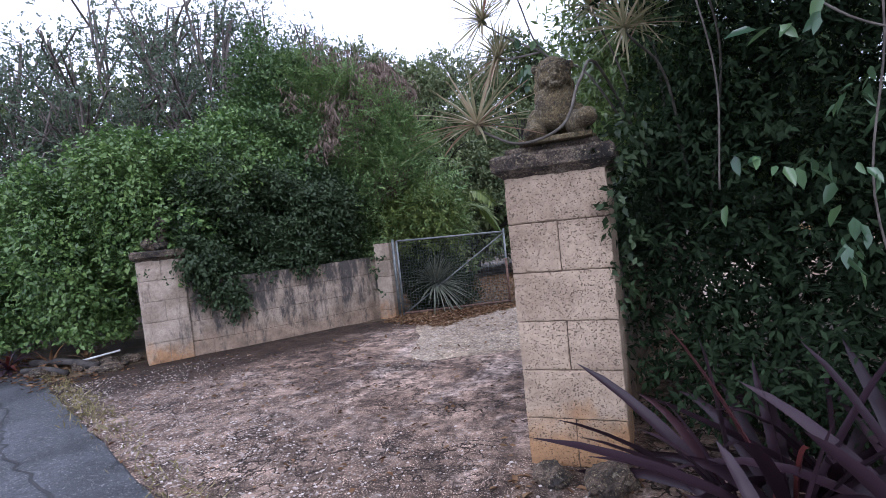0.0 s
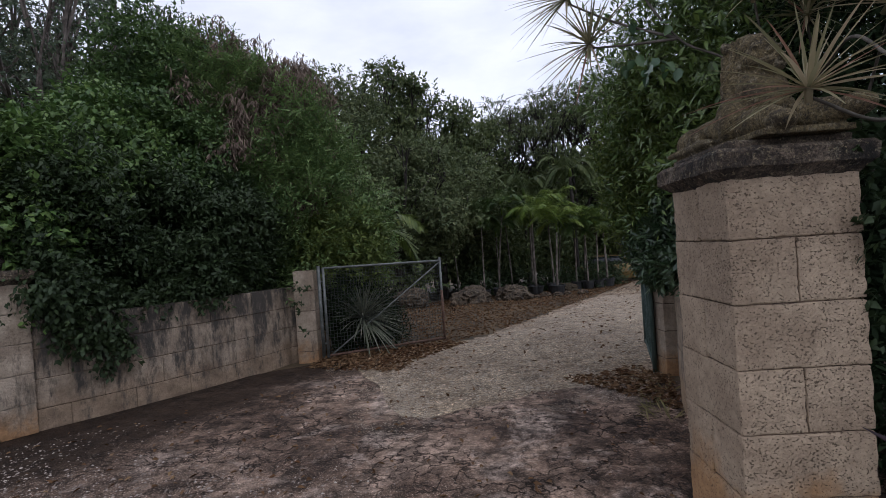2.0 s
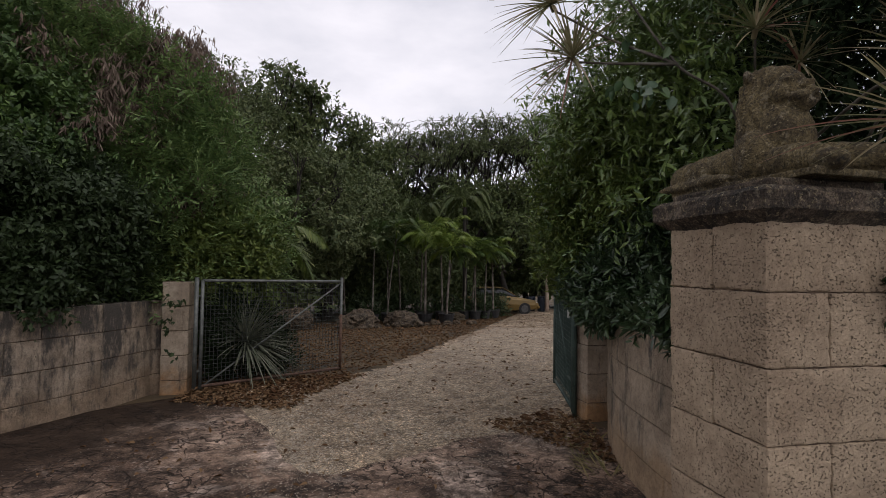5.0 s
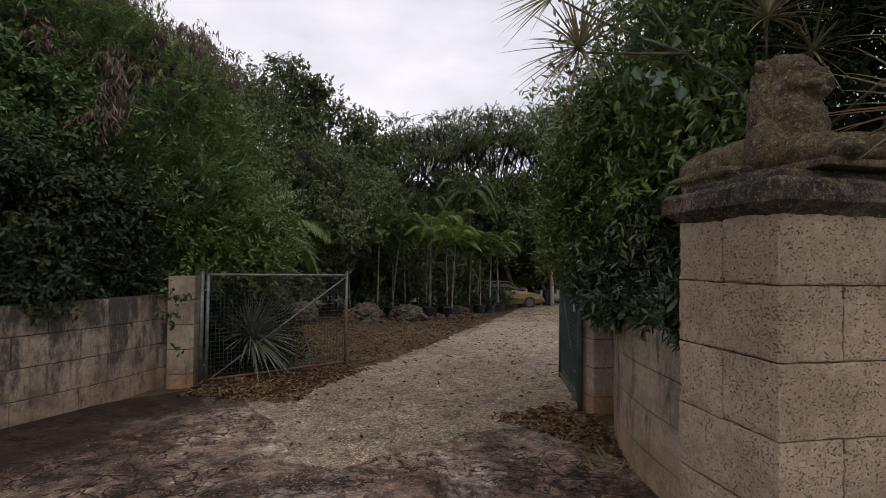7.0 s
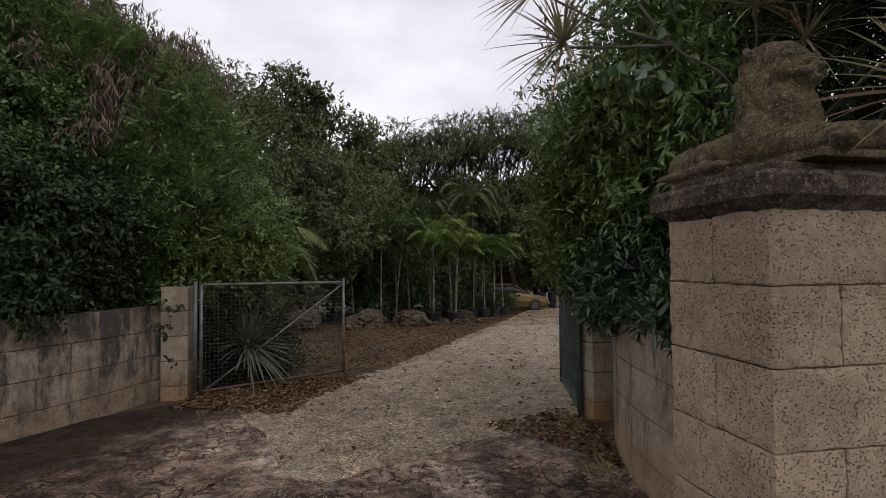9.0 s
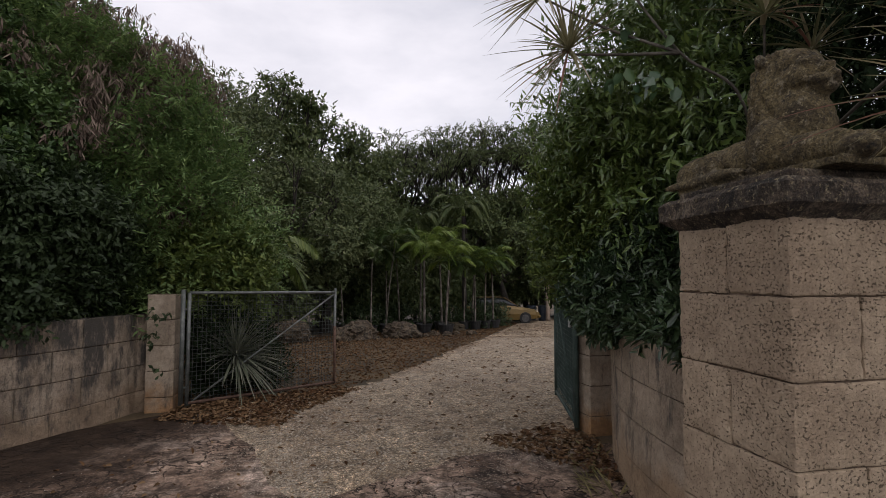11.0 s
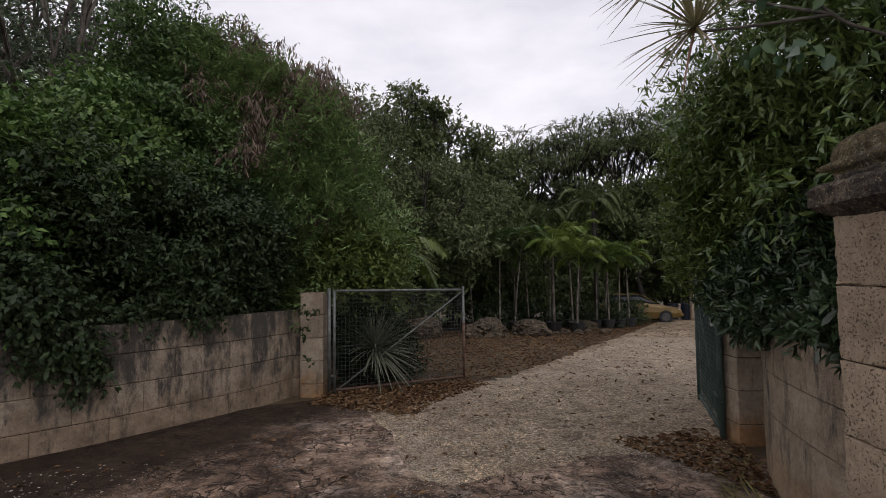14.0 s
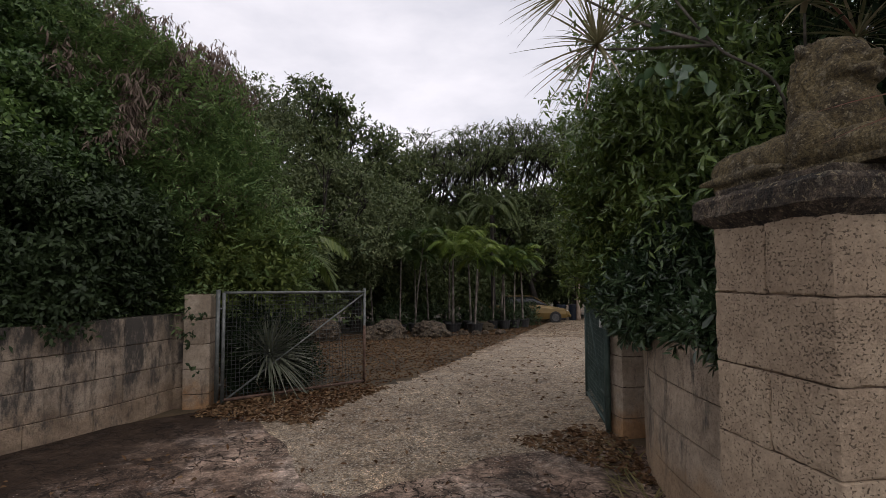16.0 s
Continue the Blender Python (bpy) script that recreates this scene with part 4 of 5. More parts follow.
foliage("bush_foliage", [(-4.65, 17.23, 1.16, 3.11, 2.07, 2.49), (-0.69, 20.83, 1.06, 2.69, 1.55, 2.49), (3.26, 24.48, 1.48, 3.63, 1.55, 2.90), (8.25, 28.12, 1.46, 3.63, 1.55, 3.11), (14.24, 31.75, 0.80, 4.14, 1.55, 2.69), (20.61, 28.90, 1.36, 4.14, 2.07, 3.63), (-9.77, 16.50, 1.82, 4.14, 2.07, 2.69), (0.94, 29.53, 2.63, 6.22, 1.55, 4.14), (10.02, 33.69, 1.25, 6.22, 1.55, 2.90), (-5.03, 24.38, 2.92, 5.18, 1.55, 4.14), (18.28, 33.88, 1.26, 6.22, 2.07, 3.11), (12.85, 38.80, 1.23, 10.36, 1.55, 3.11), (25.89, 28.07, 2.71, 4.14, 4.14, 4.66), (-1.39, 34.55, 3.15, 10.36, 1.55, 5.18), (20.25, 25.32, 0.44, 2.49, 1.55, 2.07)],
        17000, 7, 0.26, 0.13, 0.6, L_FAR, woods, 17, 0.1, 0.5, 0.25, bottom=0.05)
foliage("thicket", [(x, 35 - 0.02 * (x - 8) ** 2, 1.4 + 0.8 * math.sin(x * 1.3), 3.4, 1.5, 4.6) for x in range(-22, 40, 4)], 15000, 6, 0.5, 0.24, 0.9, L_FAR, woods, 27, 0.1, 0.6, 0.2, bottom=0.0)
foliage("low_scrub", [(x, 25.5 + 0.12 * abs(x - 6) - 0.004 * (x - 6) ** 2, 0.9, 2.0, 0.8, 1.3) for x in (-6, -3, 0, 3, 6, 9)] + [(19.09, 27.28, -0.22, 2.07, 1.04, 1.66), (21.79, 24.83, -0.20, 2.07, 1.55, 1.86), (15.90, 29.23, 0.00, 2.59, 0.83, 1.86), (11.78, 29.14, 0.10, 2.59, 0.83, 1.86)], 6500, 7, 0.22, 0.1, 0.5, L_FAR, woods, 28, 0.1, 0.6, 0.25, bottom=0.0)


# ---- palms ----
def frond_arrays(length, leaflets, blade, r, sag=0.9, rise_by=0.75, vee=0.5):
    """Rachis line and leaflets of one arching frond along +x."""
    pts = []
    for i in range(9):
        s = i / 8
        pts.append(np.array([length * (s - 0.18 * sag * s * s), 0.0, length * (rise_by * s - sag * s * s)]))
    P, A, F, L = [], [], [], []
    for i in range(leaflets):
        s = 0.12 + 0.88 * i / (leaflets - 1)
        k = min(int(s * 8), 7)
        q = pts[k] + (pts[k + 1] - pts[k]) * (s * 8 - k)
        d = pts[k + 1] - pts[k]
        d = d / np.linalg.norm(d)
        for side in (-1, 1):
            P.append(q)
            A.append(d * 0.75 + np.array([0, side, 0]) * 0.8 + np.array([0, 0, -vee + r.gauss(0, 0.15)]))
            F.append(np.array([0, side * 0.25, 1.0]))
            L.append(blade * (math.sin(math.pi * min(1, s * 0.85 + 0.12)) * 0.8 + 0.25) * r.uniform(0.85, 1.1))
    return pts, np.array(P), np.array(A), np.array(F), np.array(L)


def palm(name, base, trunk, label, seed, fronds=9, length=1.25, blade=0.36, girth=0.045, lean=0.05, mat=L_PALM, group="", sag=0.9, bark=M_PALM_TRUNK, lift=0.0):
    r = random.Random(seed)
    t = thing(name, label, "palm tree", group, "", pose(base[0], base[1], rise(*base[:2]) + lift, 0, 0, r.uniform(0, 360)))
    lx = r.uniform(-lean, lean) * trunk
    line = bend([(0, 0, 0), (lx * 0.4, 0, trunk * 0.5), (lx, 0, trunk)], 8)
    rad = [girth * (1.25 - 0.45 * i / (len(line) - 1) + (0.06 if i % 2 else 0)) for i in range(len(line))]
    v, f = tube_data(line, rad, 8)
    mesh_obj("trunk", v, f, bark, t, "", True)
    v, f = tube_data([(lx, 0, trunk - 0.02), (lx, 0, trunk + 0.2), (lx, 0, trunk + 0.42)], [girth * 0.95, girth * 0.9, girth * 0.35], 8)
    mesh_obj("crownshaft", v, f, L_PALM, t, "smooth green crownshaft", True)
    for k in range(fronds):
        ln = length * r.uniform(0.8, 1.1)
        steep = r.uniform(0.55, 1.7)
        pts, P, A, F, L = frond_arrays(ln, 44, blade, r, sag * r.uniform(0.85, 1.25) + 0.35 * max(0, steep - 1), steep)
        fr = leaf_mesh("frond", P, A, F, L, L * 0.085, mat, t)
        v, f = tube_data([Vector(p) for p in pts], [0.012 * (1 - 0.09 * i) for i in range(len(pts))], 4, False)
        me = bpy.data.meshes.new("rachis")
        me.from_pydata([tuple(q) for q in v], [], f)
        me.materials.append(mat)
        ra = new("rachis", me)
        ra.parent = fr
        fr.matrix_local = pose(lx, 0, trunk + 0.3, 0, 0, 360 * k / fronds + r.uniform(-14, 14))
    return t


def pot(base, r0, h, label):
    t = thing("plant_pot", label, "plant pot", "black nursery pots", "", pose(base[0], base[1], rise(*base[:2])))
    v, f = [], []
    ring = [(r0 * 0.78, 0), (r0, h * 0.9), (r0 * 1.08, h * 0.9), (r0 * 1.08, h), (r0 * 0.93, h), (r0 * 0.9, h * 0.86), (0.01, h * 0.86)]
    for rr, z in ring:
        for k in range(16):
            v.append((rr * math.cos(k * math.pi / 8), rr * math.sin(k * math.pi / 8), z))
    for i in range(len(ring) - 1):
        for k in range(16):
            f.append((i * 16 + k, i * 16 + (k + 1) % 16, (i + 1) * 16 + (k + 1) % 16, (i + 1) * 16 + k))
    f.append(tuple(range(15, -1, -1)))
    mesh_obj("body", v, f, M_POT, t)
    return t


POTTED = [(5.79, 20.14, 2.72, 0.062), (6.38, 19.41, 2.11, 0.047), (3.75, 20.39, 2.62, 0.036), (4.76, 21.70, 2.21, 0.036), (4.50, 20.93, 3.03, 0.036), (7.07, 21.38, 2.87, 0.052), (7.99, 21.15, 1.91, 0.041), (8.37, 20.86, 2.00, 0.041), (8.89, 20.98, 2.10, 0.041), (6.49, 22.36, 2.60, 0.052), (9.54, 21.41, 2.30, 0.047), (5.47, 22.14, 2.73, 0.041), (10.01, 22.22, 2.21, 0.041), (7.54, 21.96, 2.15, 0.041), (8.60, 21.59, 2.33, 0.047), (3.00, 21.68, 2.67, 0.036)]
for i, (x, y, h, g) in enumerate(POTTED):
    pot((x, y), 0.3 if g > 0.042 else 0.24, 0.36, "black plastic nursery pot standing on leaf litter")
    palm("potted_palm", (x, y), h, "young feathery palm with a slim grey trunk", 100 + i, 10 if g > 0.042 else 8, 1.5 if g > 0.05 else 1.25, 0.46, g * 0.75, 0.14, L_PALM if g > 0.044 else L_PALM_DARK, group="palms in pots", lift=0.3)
pot_plants = thing("pot_plants", "low dark nursery plants crowded between the palms", "plants", kind="stuff")
foliage("leaves", [(8.65, 21.38, -0.31, 0.62, 0.41, 0.52), (9.73, 22.52, -0.27, 0.73, 0.41, 0.62), (10.54, 22.84, -0.30, 0.62, 0.41, 0.62), (7.69, 22.06, -0.36, 0.93, 0.52, 0.47), (9.12, 22.40, -0.35, 0.83, 0.52, 0.52), (10.12, 22.93, -0.39, 0.73, 0.52, 0.52), (6.00, 22.83, -0.29, 1.04, 0.52, 0.52), (3.98, 21.98, -0.22, 1.04, 0.52, 0.62)], 1500, 6, 0.2, 0.06, 0.3, L_DARK, pot_plants, 44, 0.1, 0.6)
palm("tall_palm", (9.20, 23.56), 5.27, "taller dark palm with a drooping crown", 131, 13, 1.9, 0.55, 0.09, 0.03, L_FAR, sag=1.25, bark=M_BARK_DARK)
palm("tall_palm", (7.32, 25.20), 4.73, "taller dark palm with a drooping crown", 132, 12, 1.8, 0.55, 0.08, 0.03, L_FAR, sag=1.2, bark=M_BARK_DARK)
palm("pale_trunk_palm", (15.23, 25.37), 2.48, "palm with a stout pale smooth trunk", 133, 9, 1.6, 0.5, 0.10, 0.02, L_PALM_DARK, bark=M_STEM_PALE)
palm("leaning_palm", (-1.11, 11.01), 1.54, "low palm with long drooping yellowish fronds", 134, 7, 1.7, 0.5, 0.06, 0.05, L_YELLOW, sag=1.0)


def strap_plant(name, at, count, length, width, mat, label, seed, tilt=(0, 0, 1), low=0.1, category="plant", parent=None, arch=0.3, twist=0.0, taper=0.75):
    """A tuft of long pointed leaves from one heart; each blade is channelled, arches over and is a piece of its own."""
    r = random.Random(seed)
    t = parent or thing(name, label, category, "", "", pose(*at))
    o = Vector(at) if parent else Vector((0, 0, 0))
    axis = Vector(tilt).normalized()
    q = Vector((0, 0, 1)).rotation_difference(axis)
    if parent:
        v, f = tube_data([o - axis * 0.05, o, o + axis * 0.09], [0.014, 0.017, 0.003], 6)
        t = mesh_obj("rosette", v, f, mat, parent, "tuft of narrow striped leaves", True)
    for i in range(count):
        e = math.asin(min(1, max(-0.6, low + (1 - low) * (i + 0.5) / count)))
        a = i * 2.39996 + r.gauss(0, 0.15)
        d = q @ Vector((math.cos(a) * math.cos(e), math.sin(a) * math.cos(e), math.sin(e)))
        ln = length * r.uniform(0.7, 1.12)
        side = d.cross(Vector((0, 0, 1)))
        side = side.normalized() if side.length > 0.05 else Vector((1, 0, 0))
        if twist:
            side = Matrix.Rotation(r.gauss(0, twist), 3, d) @ side
        n, verts, faces = 6, [], []
        bow = arch * r.uniform(0.4, 1.6)
        up = side.cross(d).normalized()
        for k in range(n + 1):
            s = k / n
            c = o + d * ln * s + Vector((0, 0, -bow * ln * s * s))
            w = width * (0.55 + 0.9 * s if s < 0.35 else 0.87) * (1 - max(0, s - 0.35) / 0.65) ** taper * 0.5 + 0.0008
            verts += [c - side * w + up * w * 0.45, c, c + side * w + up * w * 0.45]
        for k in range(n):
            j = k * 3
            faces += [(j, j + 1, j + 4, j + 3), (j + 1, j + 2, j + 5, j + 4)]
        mesh_obj("leaf", verts, faces, mat, t, "", True)
    return t


strap_plant("yucca", (-1.15, 9.55, 0.50), 300, 0.84, 0.027, L_YUCCA, "silvery spiky yucca behind the gate", 51, (0.6, -0.1, 0.9), -0.15, arch=0.22)
low_bush = thing("low_bush", "small dark bush beside the yucca", "bush")
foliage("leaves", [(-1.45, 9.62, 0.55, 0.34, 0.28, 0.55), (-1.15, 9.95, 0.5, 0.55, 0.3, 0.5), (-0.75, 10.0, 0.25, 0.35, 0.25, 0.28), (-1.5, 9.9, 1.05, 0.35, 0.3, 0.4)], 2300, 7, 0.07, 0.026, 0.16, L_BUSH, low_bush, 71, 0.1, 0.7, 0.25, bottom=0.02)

# tufted dracaenas leaning out over the right pier
drac = thing("dracaena", "leggy dracaena with tufts of narrow striped leaves", "shrub")
TUFTS = [((0.42, 4.57, 3.31), (-0.6, -0.2, 0.8), 0.48, 60), ((0.53, 4.49, 2.95), (-0.75, -0.1, 0.55), 0.48, 56), ((0.72, 4.28, 3.38), (-0.4, -0.3, 0.9), 0.48, 50), ((0.41, 2.70, 2.06), (-0.1, -0.15, 1.0), 0.40, 46), ((1.2, 3.75, 2.95), (-0.2, -0.4, 0.9), 0.36, 40), ((1.75, 3.3, 2.9), (0.1, -0.6, 0.8), 0.4, 36), ((1.5, 3.7, 2.8), (-0.5, -0.4, 0.3), 0.36, 30), ((1.25, 3.05, 2.55), (-0.1, -0.7, 0.5), 0.36, 34)]
for i, (c, ax, ln, n) in enumerate(TUFTS):
    strap_plant("rosette", c, n, ln, 0.017, L_DRAC, "", 60 + i, ax, -0.25, parent=drac, arch=0.16)
for line in ([(1.9, 4.4, 0.4), (1.6, 4.1, 1.7), (1.18, 3.86, 2.5), (0.86, 3.98, 2.78), (0.72, 4.27, 3.33)], [(0.86, 3.98, 2.78), (0.64, 4.3, 3.02), (0.43, 4.56, 3.27)], [(0.86, 3.98, 2.78), (0.68, 4.25, 2.85), (0.54, 4.48, 2.92)],
             [(1.9, 4.1, 0.5), (1.5, 3.9, 1.9), (1.12, 3.2, 2.4), (0.96, 2.86, 2.25), (0.84, 2.66, 2.0), (0.62, 2.64, 1.93), (0.42, 2.70, 2.03)], [(1.6, 4.1, 1.8), (1.4, 3.9, 2.5), (1.21, 3.76, 2.92)], [(1.9, 3.9, 1.4), (1.9, 3.5, 2.4), (1.76, 3.31, 2.87)], [(1.7, 4.0, 1.6), (1.62, 3.8, 2.5), (1.5, 3.7, 2.78)], [(1.8, 3.9, 1.5), (1.55, 3.4, 2.3), (1.26, 3.06, 2.52)]):
    pts = bend(line, 8)
    v, f = tube_data(pts, [0.0095 - 0.003 * i / len(pts) for i in range(len(pts))], 7)
    mesh_obj("stem", v, f, M_STEM, drac, "pale ringed stem", True)

# shrubs and trees on the right
shrub = thing("wall_shrub", "glossy dark green shrub hanging over the curved wall", "shrub")
foliage("leaves", [(1.78, 5.72, 1.42, 0.31, 0.38, 0.34), (1.62, 5.27, 1.39, 0.31, 0.38, 0.38), (1.55, 4.75, 1.35, 0.28, 0.34, 0.30), (1.12, 4.1, 1.32, 0.22, 0.26, 0.2), (0.92, 4.0, 1.36, 0.16, 0.16, 0.14), (1.85, 5.14, 1.80, 0.38, 0.54, 0.41), (1.75, 4.7, 1.8, 0.35, 0.45, 0.4)], 2300, 9, 0.085, 0.026, 0.10, L_GLOSSY, shrub, 18, 0.08, 0.75, 0.22, broad=True)
v, f = merge([tube_data(bend(ln, 5), [0.03 - 0.002 * i for i in range(11)], 5) for ln in ([(2.2, 5.2, 0.1), (2.1, 5.2, 0.9), (1.9, 5.3, 1.6)], [(2.2, 5.2, 0.1), (2.2, 5.6, 1.0), (2.15, 5.9, 1.6)], [(2.0, 4.8, 0.1), (1.8, 4.75, 0.9), (1.55, 4.7, 1.4)])])
mesh_obj("trunk", v, f, M_BARK_DARK, shrub, "", True)
side_tree = thing("roadside_tree", "dense leafy tree crowding the lion pier", "tree")
foliage("crown", [(2.28, 6.19, 2.23, 0.53, 0.70, 0.70), (2.17, 6.03, 2.85, 0.61, 0.70, 0.61), (1.98, 5.47, 2.97, 0.62, 0.62, 0.62), (1.95, 4.9, 2.9, 0.55, 0.6, 0.8), (1.95, 5.05, 3.60, 0.71, 0.71, 0.62), (1.48, 4.5, 3.1, 0.34, 0.34, 0.4), (1.5, 5.1, 2.9, 0.4, 0.45, 0.5), (1.45, 4.3, 2.4, 0.4, 0.4, 0.5), (1.60, 5.06, 2.12, 0.36, 0.36, 0.36), (1.7, 4.6, 3.8, 0.5, 0.5, 0.5), (2.89, 5.03, 4.32, 1.21, 1.12, 1.04), (2.9, 4.2, 4.1, 1.0, 0.9, 1.1), (3.11, 6.93, 2.76, 0.94, 1.11, 1.45), (2.59, 5.37, 1.99, 0.71, 0.89, 0.89), (3.69, 5.82, 2.63, 1.03, 1.21, 1.72)],
        10500, 8, 0.085, 0.024, 0.26, L_SHRUB, side_tree, 19, 0.35, 0.95, 0.6, clump=4.2)
foliage("fresh_foliage", [(1.96, 6.32, 1.97, 0.37, 0.35, 0.53), (1.86, 6.13, 2.60, 0.35, 0.35, 0.44), (1.84, 5.97, 1.59, 0.27, 0.27, 0.27), (1.66, 5.64, 2.98, 0.27, 0.27, 0.27), (1.82, 5.39, 2.28, 0.27, 0.36, 0.36)], 3000, 8, 0.075, 0.021, 0.2, L_YELLOW, side_tree, 20, 0.1, 0.6, 0.3)
foliage("large_foliage", [(0.72, 4.1, 2.78, 0.14, 0.14, 0.1), (0.95, 4.2, 2.9, 0.2, 0.2, 0.16)], 7, 4, 0.085, 0.060, 0.16, L_BIG, side_tree, 21, 0.5, 0.6, 0.2, broad=True)
v, f = merge([tube_data(bend(ln, 6), [0.1 - 0.08 * i / 18 for i in range(19)][:len(bend(ln, 6))], 7) for ln in ([(3.0, 5.3, 0), (3.0, 5.2, 1.6), (2.8, 5.0, 3.0), (2.4, 4.8, 4.0)], [(3.9, 7.3, 0), (3.8, 7.2, 1.5), (3.5, 6.9, 2.8), (3.0, 6.5, 3.6)])])
mesh_obj("trunk", v, f, M_BARK_DARK, side_tree, "", True)

dark_bush = thing("dark_bush", "dense dark bush beside the pier along the road", "bush")
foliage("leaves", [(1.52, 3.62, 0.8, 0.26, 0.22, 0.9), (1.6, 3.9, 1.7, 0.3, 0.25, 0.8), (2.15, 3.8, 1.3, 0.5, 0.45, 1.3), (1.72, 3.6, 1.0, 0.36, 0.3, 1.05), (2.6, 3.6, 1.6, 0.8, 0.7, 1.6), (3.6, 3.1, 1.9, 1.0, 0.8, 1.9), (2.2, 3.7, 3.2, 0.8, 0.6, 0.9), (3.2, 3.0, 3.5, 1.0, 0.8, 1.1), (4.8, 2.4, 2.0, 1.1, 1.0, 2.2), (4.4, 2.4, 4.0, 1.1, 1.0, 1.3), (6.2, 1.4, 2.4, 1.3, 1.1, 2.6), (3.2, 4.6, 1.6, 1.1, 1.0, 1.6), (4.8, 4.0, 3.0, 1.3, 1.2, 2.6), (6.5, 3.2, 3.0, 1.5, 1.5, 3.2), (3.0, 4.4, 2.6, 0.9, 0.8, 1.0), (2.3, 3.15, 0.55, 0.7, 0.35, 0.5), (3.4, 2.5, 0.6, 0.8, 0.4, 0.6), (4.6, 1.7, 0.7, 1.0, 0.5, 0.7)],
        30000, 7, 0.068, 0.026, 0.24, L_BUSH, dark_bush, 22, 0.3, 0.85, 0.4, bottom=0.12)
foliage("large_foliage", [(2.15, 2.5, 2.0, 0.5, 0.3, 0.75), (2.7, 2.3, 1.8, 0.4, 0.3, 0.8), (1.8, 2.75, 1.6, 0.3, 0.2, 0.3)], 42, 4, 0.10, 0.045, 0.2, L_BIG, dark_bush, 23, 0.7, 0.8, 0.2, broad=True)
# added canopy, mostly out of view, that shades the pier and bush
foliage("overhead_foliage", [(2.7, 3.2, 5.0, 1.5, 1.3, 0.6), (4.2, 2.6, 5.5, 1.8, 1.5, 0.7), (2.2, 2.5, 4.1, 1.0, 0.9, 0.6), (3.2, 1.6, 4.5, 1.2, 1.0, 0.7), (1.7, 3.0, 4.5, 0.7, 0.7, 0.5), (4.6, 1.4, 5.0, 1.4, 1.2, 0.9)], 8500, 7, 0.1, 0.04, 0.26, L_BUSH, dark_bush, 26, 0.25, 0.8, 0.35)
for line in ([(2.1, 2.62, 3.4), (2.16, 2.5, 2.3), (2.05, 2.45, 1.5), (2.2, 2.4, 0.7)], [(1.55, 3.0, 2.9), (1.62, 2.85, 2.2), (1.58, 2.8, 1.6)], [(2.7, 2.3, 3.2), (2.62, 2.2, 2.2), (2.72, 2.15, 1.3)], [(1.75, 2.7, 2.7), (2.0, 2.45, 2.25), (2.3, 2.25, 2.05)]):
    pts = bend(line, 7)
    v, f = tube_data(pts, [0.005] * len(pts), 5)
    mesh_obj("vine_stem", v, f, M_STEM, dark_bush, "thin bare hanging vine", True)
# purple strap-leaved clump at the foot of the pier
for i, (x, y, n, ln, tx) in enumerate(((1.68, 2.5, 28, 1.35, -0.6), (2.15, 2.3, 26, 1.35, -0.5), (2.0, 2.8, 18, 1.15, -0.3), (2.7, 2.2, 20, 1.0, -0.2), (1.5, 2.2, 16, 0.9, -0.5))):
    strap_plant("spider_lily", (x, y, 0.0), n, ln, 0.082, L_PURPLE, "purple strap-leaved clump with arching leathery blades", 80 + i, (tx, -0.15, 1), 0.28, arch=0.34, twist=0.8, taper=0.42)
strap_plant("spider_lily", (1.50, 2.70, 0.0), 7, 1.2, 0.085, L_PURPLE, "purple strap-leaved clump leaning across the pier", 87, (-0.62, 0.06, 0.95), 0.86, arch=0.3, twist=0.9, taper=0.42)
sprigs = thing("creeper_sprigs", "thin creeper sprigs clinging to the piers", "creeper", kind="stuff")
foliage("sprig_leaves", [(-2.03, 8.77, 0.93, 0.09, 0.06, 0.15), (-1.92, 8.76, 0.57, 0.05, 0.05, 0.09), (-1.98, 8.76, 1.19, 0.11, 0.05, 0.07)], 15, 5, 0.07, 0.04, 0.1, L_DARK, sprigs, 61, 0.5, 0.9)
foliage("pier_leaves", [(1.16, 3.06, 1.62, 0.07, 0.06, 0.34), (1.12, 3.05, 1.15, 0.05, 0.05, 0.2), (1.2, 3.08, 2.0, 0.14, 0.08, 0.14)], 85, 4, 0.06, 0.034, 0.09, L_DARK, sprigs, 62, 0.5, 0.9)
foliage("left_leaves", [(-4.81, 6.47, 1.35, 0.07, 0.03, 0.05), (-4.56, 6.60, 1.28, 0.05, 0.04, 0.09)], 7, 4, 0.04, 0.024, 0.06, L_DARK, sprigs, 63, 0.5, 0.9)


# ---- statues ----
def ball(bm, c, r, turn=(0, 0, 0), seg=14):
    m = Matrix.Translation(c) @ Euler([radians(a) for a in turn]).to_matrix().to_4x4() @ Matrix.Diagonal((*r, 1))
    bmesh.ops.create_uvsphere(bm, u_segments=seg, v_segments=seg // 2 + 2, radius=1.0, matrix=m)


def rough_stone(ob, voxel, depth, grain):
    """Fuse the lumps of a carving, wear it smooth and pit it."""
    re = ob.modifiers.new("fuse", "REMESH")
    re.mode, re.voxel_size, re.use_smooth_shade = "VOXEL", voxel, True
    sm = ob.modifiers.new("worn", "SMOOTH")
    sm.iterations, sm.factor = 2, 0.5
    tex = bpy.data.textures.new("weathering", "CLOUDS")
    tex.noise_scale, tex.noise_depth = grain, 4
    di = ob.modifiers.new("weathering", "DISPLACE")
    di.texture, di.strength, di.mid_level = tex, depth, 0.5


